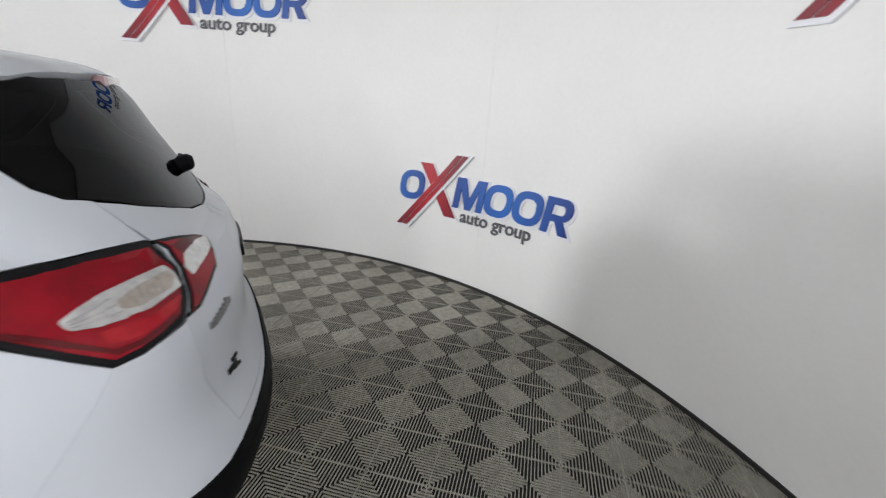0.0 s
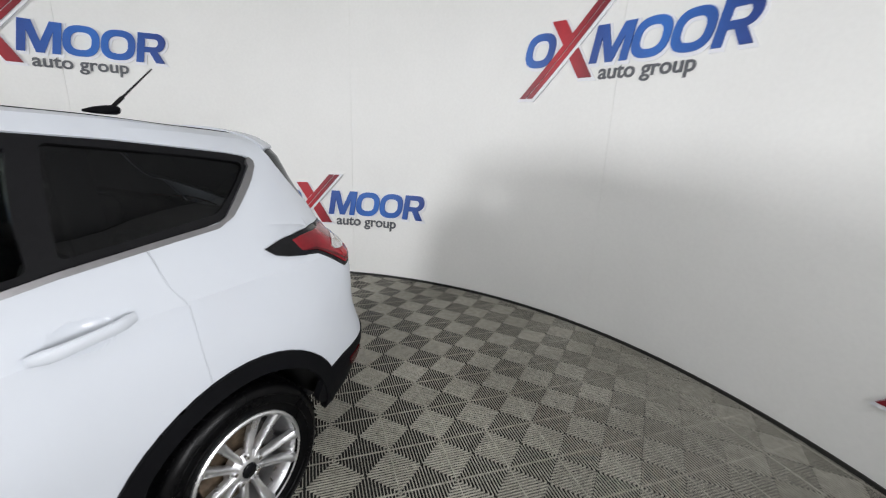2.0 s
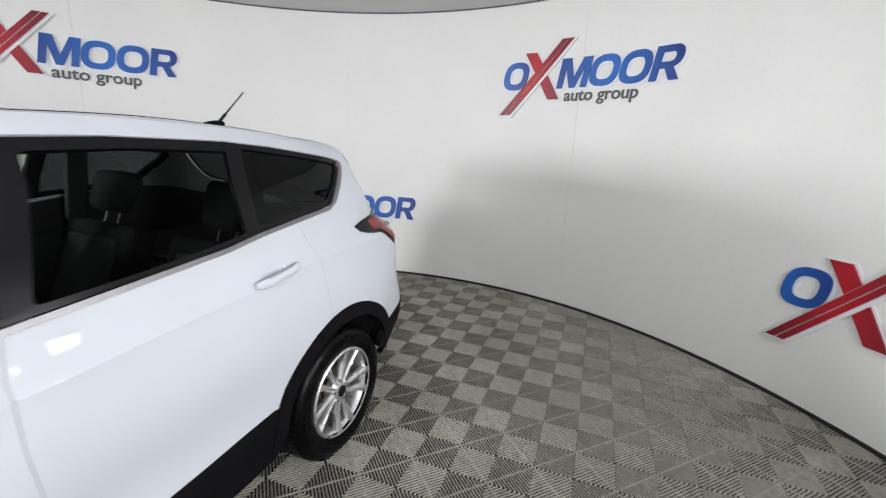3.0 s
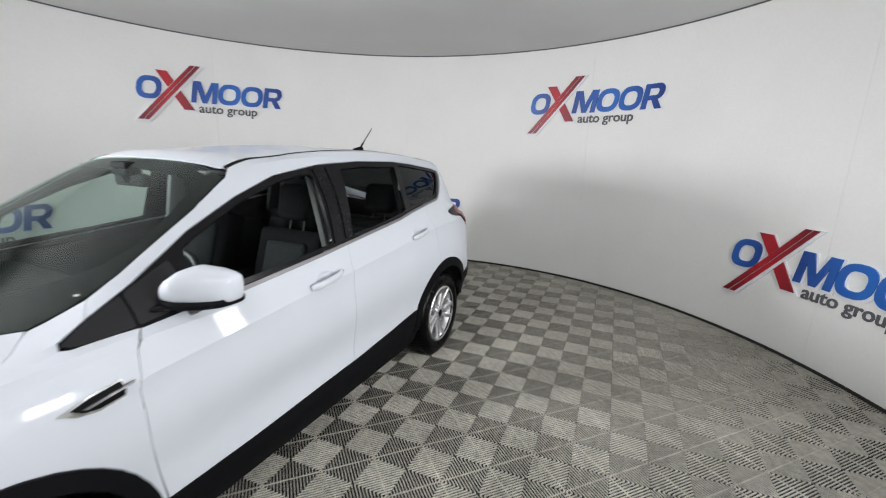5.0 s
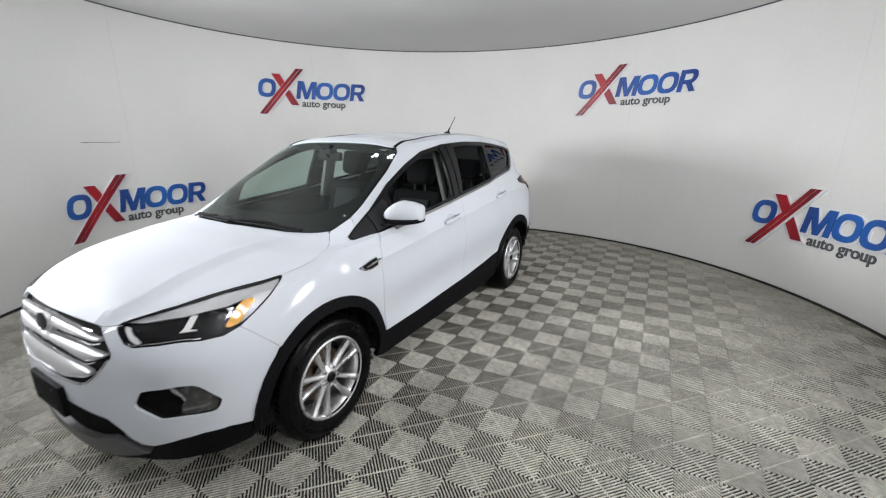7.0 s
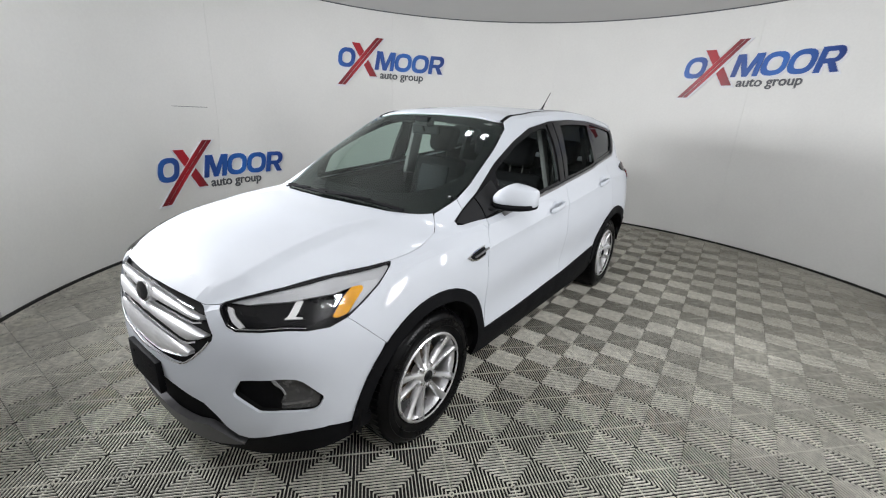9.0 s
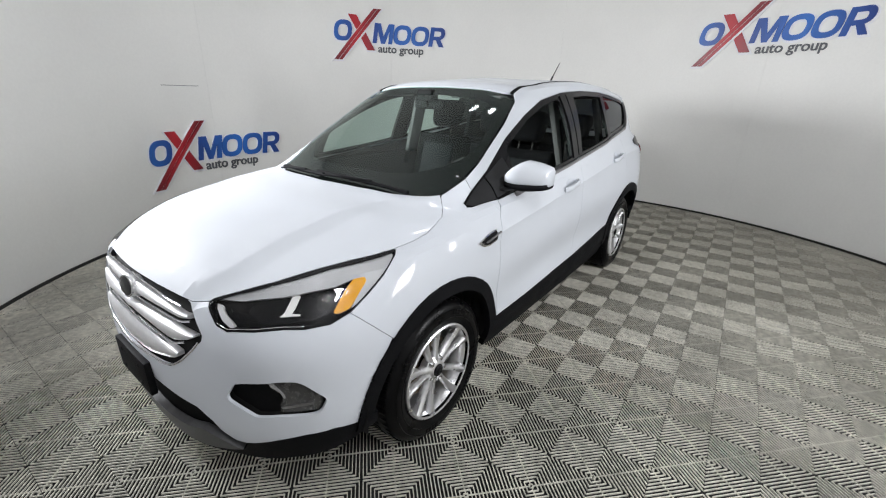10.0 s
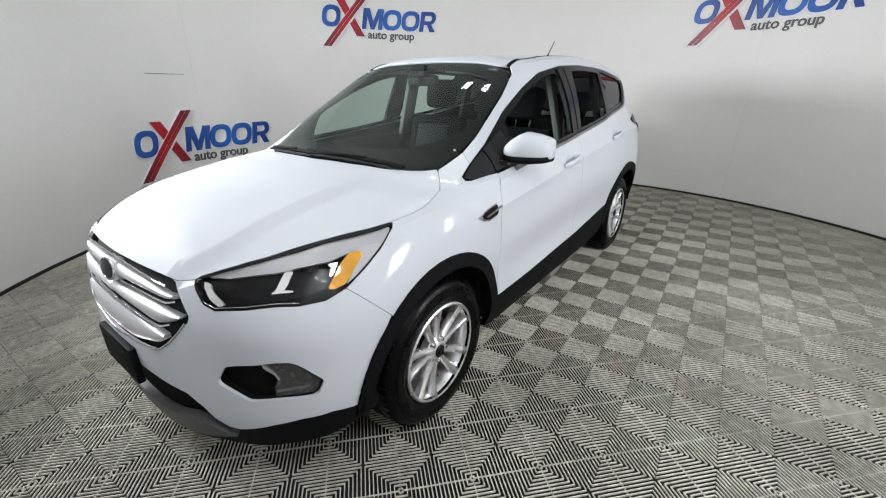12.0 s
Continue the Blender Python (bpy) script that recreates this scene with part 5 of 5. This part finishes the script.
first = wheel()
first.location = (WF, WY, WZ)
for x, y, turn, spin in ((WR, WY, 0, 31), (WF, -WY, 180, 10), (WR, -WY, 180, 50)):
    copy_thing(first, Matrix.Translation((x, y, WZ)) @ pose(0, 0, 0, 0, 0, turn) @ pose(0, 0, 0, 0, spin, 0))

# -- door handles, mirrors, vents, aerial, wipers --
for s in (1, -1):
    for hx, hz in ((.04, 1.012), (-.955, 1.085)):
        path = []
        for t in np.linspace(0, 1, 9):
            x = hx + .115 - .23 * t
            p, n = throw("side", x, hz - .012 + .028 * t)
            lift = .008 + .020 * min(1, 5 * t, 5 * (1 - t))
            path.append(Vector((p.x, s * (p.y + lift), p.z)))
        h = part("door_handle", sweep(path, .010, .019, 12, taper=[.7, 1, 1, .95, .92, .92, .95, 1, .75]), M_PAINT, car, "body-coloured handle")
        if hx > 0:
            p, n = throw("side", hx - .128, hz + .016)
            part("lock", lathe([(0, .004), (.006, .004), (.008, .002), (.008, -.004)], 14, m=Matrix.Translation((p.x, s * (p.y + .001), p.z)) @ pose(0, 0, 0, 0, 0, 0 if s > 0 else 180)), M_SATIN, h)
    # fender vent
    out = [(1.128, 0, .914), (1.048, 0, .936), (.965, 0, .947), (.958, 0, .912), (.96, 0, .891), (1.03, 0, .880), (1.083, 0, .889)]
    v = skin("fender_vent", panel("side", out, step=.02, inset=0, off=.005, depth=.012, corner=.004), M_CHROME, car, "black vent with a bright rim", s < 0)
    skin("vent_mesh", panel("side", [(1.098, 0, .914), (1.045, 0, .929), (.967, 0, .940), (.961, 0, .912), (.963, 0, .897), (1.03, 0, .888), (1.072, 0, .895)], step=.02, inset=0, off=.0075, depth=.004, corner=.003), M_CLAD, v, "", s < 0)
    skin("vent_bar", panel("side", [(1.07, 0, .908), (.935, 0, .930), (.933, 0, .923), (1.06, 0, .901)], step=.02, inset=0, off=.013, depth=.006), M_SATIN, v, "", s < 0)
    # mirror: sections along its arm, from the door outwards
    def mirror_shell(z0, z1, grow, last=9):
        bm = bmesh.new()
        secs = []
        for cx, y, lo, hi, dx in ((0.757, 0.818, 1.142, 1.16, 0.008), (0.754, 0.825, 1.128, 1.178, 0.028), (0.743, 0.846, 1.118, 1.202, 0.048), (0.724, 0.88, 1.11, 1.228, 0.062), (0.706, 0.907, 1.107, 1.239, 0.068), (0.672, 0.953, 1.106, 1.228, 0.066), (0.649, 0.99, 1.108, 1.215, 0.056), (0.637, 1.008, 1.112, 1.206, 0.044), (0.631, 1.015, 1.118, 1.198, 0.026))[:last]:
            b, t = z0(lo, hi), z1(lo, hi)
            ring = []
            for j in range(20):
                a = 2 * math.pi * j / 20
                c, q = math.cos(a), math.sin(a)
                e, k = (.8, 1.08) if c > 0 else (.5, .9)
                ring.append(bm.verts.new((cx + (dx * k + grow) * math.copysign(abs(c) ** e, c), s * y, (b + t) / 2 - .05 * (t - b) * max(c, 0) + (t - b) / 2 * math.copysign(abs(q) ** e, q))))
            secs.append(ring)
        for a, b in zip(secs, secs[1:]):
            for j in range(20):
                bm.faces.new((a[j], a[(j + 1) % 20], b[(j + 1) % 20], b[j]))
        bm.faces.new(secs[0])
        bm.faces.new(secs[-1])
        bm.transform(fold)
        return bm
    fold = Matrix.Identity(4)
    if s < 0:
        continue
    mir = part("side_mirror", mirror_shell(lambda lo, hi: lo, lambda lo, hi: hi, 0), M_PAINT, car, "white mirror shell on black foot", angle=75)
    part("mirror_base", mirror_shell(lambda lo, hi: lo - .13 * (hi - lo), lambda lo, hi: lo + .24 * (hi - lo), .002, 8), M_CLAD, mir, "black lower shell", angle=75)
    part("mirror_foot", sweep([(.80, s * .79, 1.095), (.775, s * .83, 1.10), (.745, s * .875, 1.108)], .035, .014, 10, taper=[1.1, 1, .7]), M_GLOSSB, mir)
    part("mirror_glass", soft_box(.624, .634, s * .955 - .05, s * .955 + .05, 1.142, 1.202, .004, 2, fold @ Matrix.Translation((.63, s * .955, 0)) @ pose(0, 0, 0, 0, 0, s * 20) @ Matrix.Translation((-.63, -s * .955, 0))), M_CHROME, mir)
ab = part("aerial", sweep([(-1.36, 0, 1.656), (-1.40, 0, 1.66), (-1.44, 0, 1.663), (-1.475, 0, 1.665), (-1.487, 0, 1.664)], .028, .020, 14, taper=[.25, .7, .95, 1, .7]), M_CLAD, car, "black roof aerial")
part("mast", sweep([(-1.47, 0, 1.68), (-1.555, 0, 1.765), (-1.64, 0, 1.85)], .0042, .0042, 8, taper=[1.4, 1, .8]), M_GLOSSB, ab)
part("mast_foot", sweep([(-1.465, 0, 1.675), (-1.51, 0, 1.72)], .0085, .0085, 8), M_GLOSSB, ab)
for (y0, y1, x0, x1) in ((.52, -.10, 1.165, 1.215), (-.02, -.50, 1.235, 1.16)):
    pts = []
    for t in np.linspace(0, 1, 7):
        p, n = throw("top", x0 + (x1 - x0) * t + .02 * math.sin(math.pi * t), y0 + (y1 - y0) * t)
        pts.append(p + n * .016)
    wp = part("wiper", sweep(pts, .014, .010, 6), M_CLAD, car, "black windscreen wiper")
    part("wiper_arm", sweep([pts[5] + Vector((.05, 0, .0)), pts[4] + Vector((.03, 0, .008)), pts[2] + Vector((.006, 0, .012))], .009, .006, 6), M_CLAD, wp)
skin("cowl", panel("top", [(1.29, 0), (1.264, .25), (1.22, .44), (1.165, .555), (1.10, .635), (1.02, .645), (1.09, .44), (1.13, .25), (1.15, 0)], both=True, step=.05, inset=0, off=-.02, depth=.004), M_CLAD, car, "black plastic cowl")
part("washer_dot", soft_box(.925, .935, .635, .645, 1.152, 1.158, .002, 2), M_PAPER, car)

# -- inside --
def seat(x, y, z, back=16, name="seat", wide=.25):
    st = new(name)
    st.parent = car
    st.location = (x, y, z)
    part("cushion", soft_box(-.25, .27, -wide, wide, .06, .24, .06, 4), M_CLOTHG, st)
    part("base", soft_box(-.22, .22, -wide + .05, wide - .05, -.05, .07, .02, 2), M_DASH, st)
    m = Matrix.Translation((-.22, 0, .16)) @ pose(0, 0, 0, 0, -back, 0)
    part("backrest", soft_box(-.10, .04, -wide, wide, 0, .60, .055, 4, m), M_CLOTH, st)
    part("back_panel", soft_box(.02, .06, -wide + .09, wide - .09, .08, .52, .03, 3, m), M_CLOTHG, st, "grey cloth centre")
    bm = soft_box(-.07, .045, -.14, .14, .655, .875, .05, 5)
    for v in bm.verts:
        v.co.y *= .80 + .20 * min(1, (v.co.z - .655) / .12)
        v.co.x += .02 * math.cos(v.co.y / .14 * 1.5)
    bm.transform(m)
    part("headrest", bm, M_CLOTH, st)
    for dy in (-.055, .055):
        part("headrest_post", sweep([m @ Vector((-.02, dy, .58)), m @ Vector((-.02, dy, .70))], .0045, .0045, 8), M_DARKM, st)
    return st


for y, z in ((.38, .43), (-.38, .485)):
    seat(.11, y, z)
for y in (.43, -.43):
    seat(-.66, y, .41, 20, "rear_seat", .30)
bm = bmesh.new()
prof = [(1.06, 1.03), (.98, 1.045), (.80, 1.05), (.62, 1.02), (.54, .97), (.53, .86), (.60, .72), (.62, .50), (1.0, .45), (1.1, .9)]
a = [bm.verts.new((x, -.72, z)) for x, z in prof]
b = [bm.verts.new((x, .72, z)) for x, z in prof]
for i in range(len(prof)):
    j = (i + 1) % len(prof)
    bm.faces.new((a[i], a[j], b[j], b[i]))
bm.faces.new(a)
bm.faces.new(b)
bmesh.ops.bevel(bm, geom=list(bm.edges), offset=.018, segments=2, affect="EDGES")
dash = part("dashboard", bm, M_DASH, car, "dark moulded dashboard")
part("instrument_hood", soft_box(.60, .76, .22, .54, 1.0, 1.09, .03, 3), M_DASH, dash)
part("centre_screen", soft_box(.53, .60, -.14, .14, .92, 1.025, .02, 2), M_GLOSSB, dash)
part("centre_console", soft_box(-.3, .62, -.12, .12, .38, .66, .03, 3), M_DASH, car)
sw = part("steering_wheel", sweep([Matrix.Translation((.48, .38, .99)) @ pose(0, 0, 0, 0, 68, 0) @ Vector((.185 * math.cos(a), .185 * math.sin(a), 0)) for a in np.linspace(0, 2 * math.pi, 40, endpoint=False)], .016, .014, 8, True), M_LEATHER, car, "black leather rim")
part("wheel_hub", soft_box(-.07, .07, -.08, .08, -.03, .03, .02, 2, Matrix.Translation((.50, .38, .98)) @ pose(0, 0, 0, 0, 68, 0)), M_DASH, sw)
part("spokes", soft_box(-.015, .015, -.18, .18, -.012, .012, .006, 2, Matrix.Translation((.485, .38, .985)) @ pose(0, 0, 0, 0, 68, 0)), M_SILVP, sw)
part("column", sweep([(.50, .38, .97), (.72, .38, .90)], .03, .03, 10), M_DASH, sw)
part("rear_view_mirror", soft_box(.36, .40, -.12, .12, 1.44, 1.505, .02, 3), M_DASH, car)
part("mirror_housing", soft_box(.36, .44, -.06, .06, 1.495, 1.56, .015, 2), M_DASH, car)
part("mirror_stalk", sweep([(.40, 0, 1.46), (.44, 0, 1.53)], .01, .01, 8), M_DASH, car)
for s in (1, -1):
    part("sun_visor", soft_box(.18, .36, s * .34 - .18, s * .34 + .18, 1.515, 1.535, .008, 2, pose(0, 0, 0)), M_TRIM, car)
    part("door_card", soft_box(-1.12, .95, s * .79 - .03, s * .79 + .03, .42, 1.06, .025, 3), M_DASH, car)
    part("pillar_trim", soft_box(-.30, -.17, s * .72 - .02, s * .72 + .02, 1.05, 1.55, .015, 2, Matrix.Translation((0, s * .72, 1.05)) @ pose(0, 0, 0, s * 15, 0, 0) @ Matrix.Translation((0, -s * .72, -1.05))), M_TRIM, car, "grey inner pillar")
    part("pillar_trim", soft_box(-1.13, -1.03, s * .70 - .02, s * .70 + .02, 1.12, 1.54, .015, 2, Matrix.Translation((0, s * .70, 1.1)) @ pose(0, 0, 0, s * 14, 0, 0) @ Matrix.Translation((0, -s * .70, -1.1))), M_DASH, car)
    part("seat_belt", sweep([(-.24, s * .665, 1.40), (-.215, s * .70, 1.20), (-.16, s * .72, .95)], .022, .002, 6), M_DASH, car)
# roof lining
bm = bmesh.new()
lo = 9 * GRID_K
for half in (1, -1):
    vs = [[bm.verts.new((G[i][j][0] * .985 - .01, G[i][j][1] * .96 * half, G[i][j][2] - .03)) for j in range(0, NC, 3)] for i in range(lo, NR, 2)]
    for p, q in zip(vs, vs[1:]):
        for j in range(len(p) - 1):
            bm.faces.new((p[j], q[j], q[j + 1], p[j + 1]))
bmesh.ops.remove_doubles(bm, verts=bm.verts, dist=1e-4)
part("roof_lining", bm, M_TRIM, car, "pale grey roof lining")
part("load_cover", soft_box(-1.95, -1.12, -.62, .62, .98, 1.0, .008, 2), M_DASH, car)

# ---- floor tiles: ribs that change direction from square to square ----
TILE_TURN, TILE_X, TILE_Y, CELL = 2.75, 0.0, 0.02, 0.2
PITCH, RIB_W, RIB_H, GROOVE = CELL * math.sqrt(2) / 18, 0.0039, 0.0068, 0.0007


def tile_mesh():
    """Two by two squares of slanting ribs, cut in half by a groove between two cross walls."""
    verts, faces = [], []
    h = CELL * S2

    def quad(*p):
        k = len(verts)
        verts.extend(p)
        faces.append((k, k + 1, k + 2, k + 3))

    for a in range(2):
        for b in range(2):
            mx, my = (a + .5) * CELL, (b + .5) * CELL
            along = Vector((S2, S2, 0)) if (a + b) % 2 == 0 else Vector((S2, -S2, 0))
            across = Vector((-along.y, along.x, 0))
            mid = Vector((mx, my, 0))
            for i in range(18):
                d = -h + (i + .5) * PITCH
                d0, d1 = d - RIB_W / 2, d + RIB_W / 2
                l0, l1 = max(h - abs(d0) - .0014, .0006), max(h - abs(d1) - .0014, .0006)
                for e in (-1, 1):
                    k0, k1 = max(l0, GROOVE + .0005), max(l1, GROOVE + .0005)
                    p = [mid + across * d0 + along * e * GROOVE, mid + across * d0 + along * e * k0, mid + across * d1 + along * e * k1, mid + across * d1 + along * e * GROOVE]
                    low = [q - Vector((0, 0, RIB_H)) for q in p]
                    quad(*p)
                    quad(p[1], p[0], low[0], low[1])
                    quad(p[3], p[2], low[2], low[3])
                    quad(p[2], p[1], low[1], low[2])
            for e in (-1, 1):
                c0, c1, w = e * GROOVE, e * (GROOVE + .0012), h * .97
                p = [mid - across * w + along * c0, mid - across * w + along * c1, mid + across * w + along * c1, mid + across * w + along * c0]
                p = [q - Vector((0, 0, .0014)) for q in p]
                low = [q - Vector((0, 0, RIB_H - .0014)) for q in p]
                quad(*p)
                quad(p[0], p[3], low[3], low[0])
                quad(p[2], p[1], low[1], low[2])
    me = bpy.data.meshes.new("floor_tile")
    me.from_pydata([tuple(v) for v in verts], [], faces)
    bm = bmesh.new()
    bm.from_mesh(me)
    for f in bm.faces:
        if abs(f.normal.z) > .5 and f.normal.z < 0:
            f.normal_flip()
    bm.to_mesh(me)
    bm.free()
    me.materials.append(M_TILE)
    return me


tile = tile_mesh()
turn = pose(0, 0, 0, 0, 0, TILE_TURN)
spots = []
for i in range(-15, 15):
    for j in range(-15, 15):
        m = turn @ Matrix.Translation((TILE_X + i * 2 * CELL, TILE_Y + j * 2 * CELL, 0))
        c = m @ Vector((CELL, CELL, 0))
        d = math.hypot(c.x - WALL_X, c.y - WALL_Y)
        far = max(math.hypot(q.x - WALL_X, q.y - WALL_Y) for q in (m @ Vector((a * CELL, b * CELL, 0)) for a in (0, 2) for b in (0, 2)))
        if d < WALL_R + .29:
            spots.append((far > WALL_R + .09, math.hypot(c.x - .3, c.y - 1.0), m))
spots.sort(key=lambda s: s[:2])
inner = [s for s in spots if not s[0]]
for _, _, m in inner[:300]:
    ob = new("floor_tile", tile)
    ob.parent = floor
    ob.matrix_world = m
# tiles cut off under the wall
bm = bmesh.new()
for _, _, m in inner[300:] + [s for s in spots if s[0]]:
    k = len(bm.verts)
    bm.from_mesh(tile)
    bm.verts.ensure_lookup_table()
    for v in bm.verts[k:]:
        v.co = m @ v.co
        dx, dy = v.co.x - WALL_X, v.co.y - WALL_Y
        d = math.hypot(dx, dy)
        if d > WALL_R + .09:
            v.co.x, v.co.y = WALL_X + dx / d * (WALL_R + .09), WALL_Y + dy / d * (WALL_R + .09)
far = link("cut_floor_tiles", bm, M_TILE, floor, False)
tagged(far, kind="stuff")
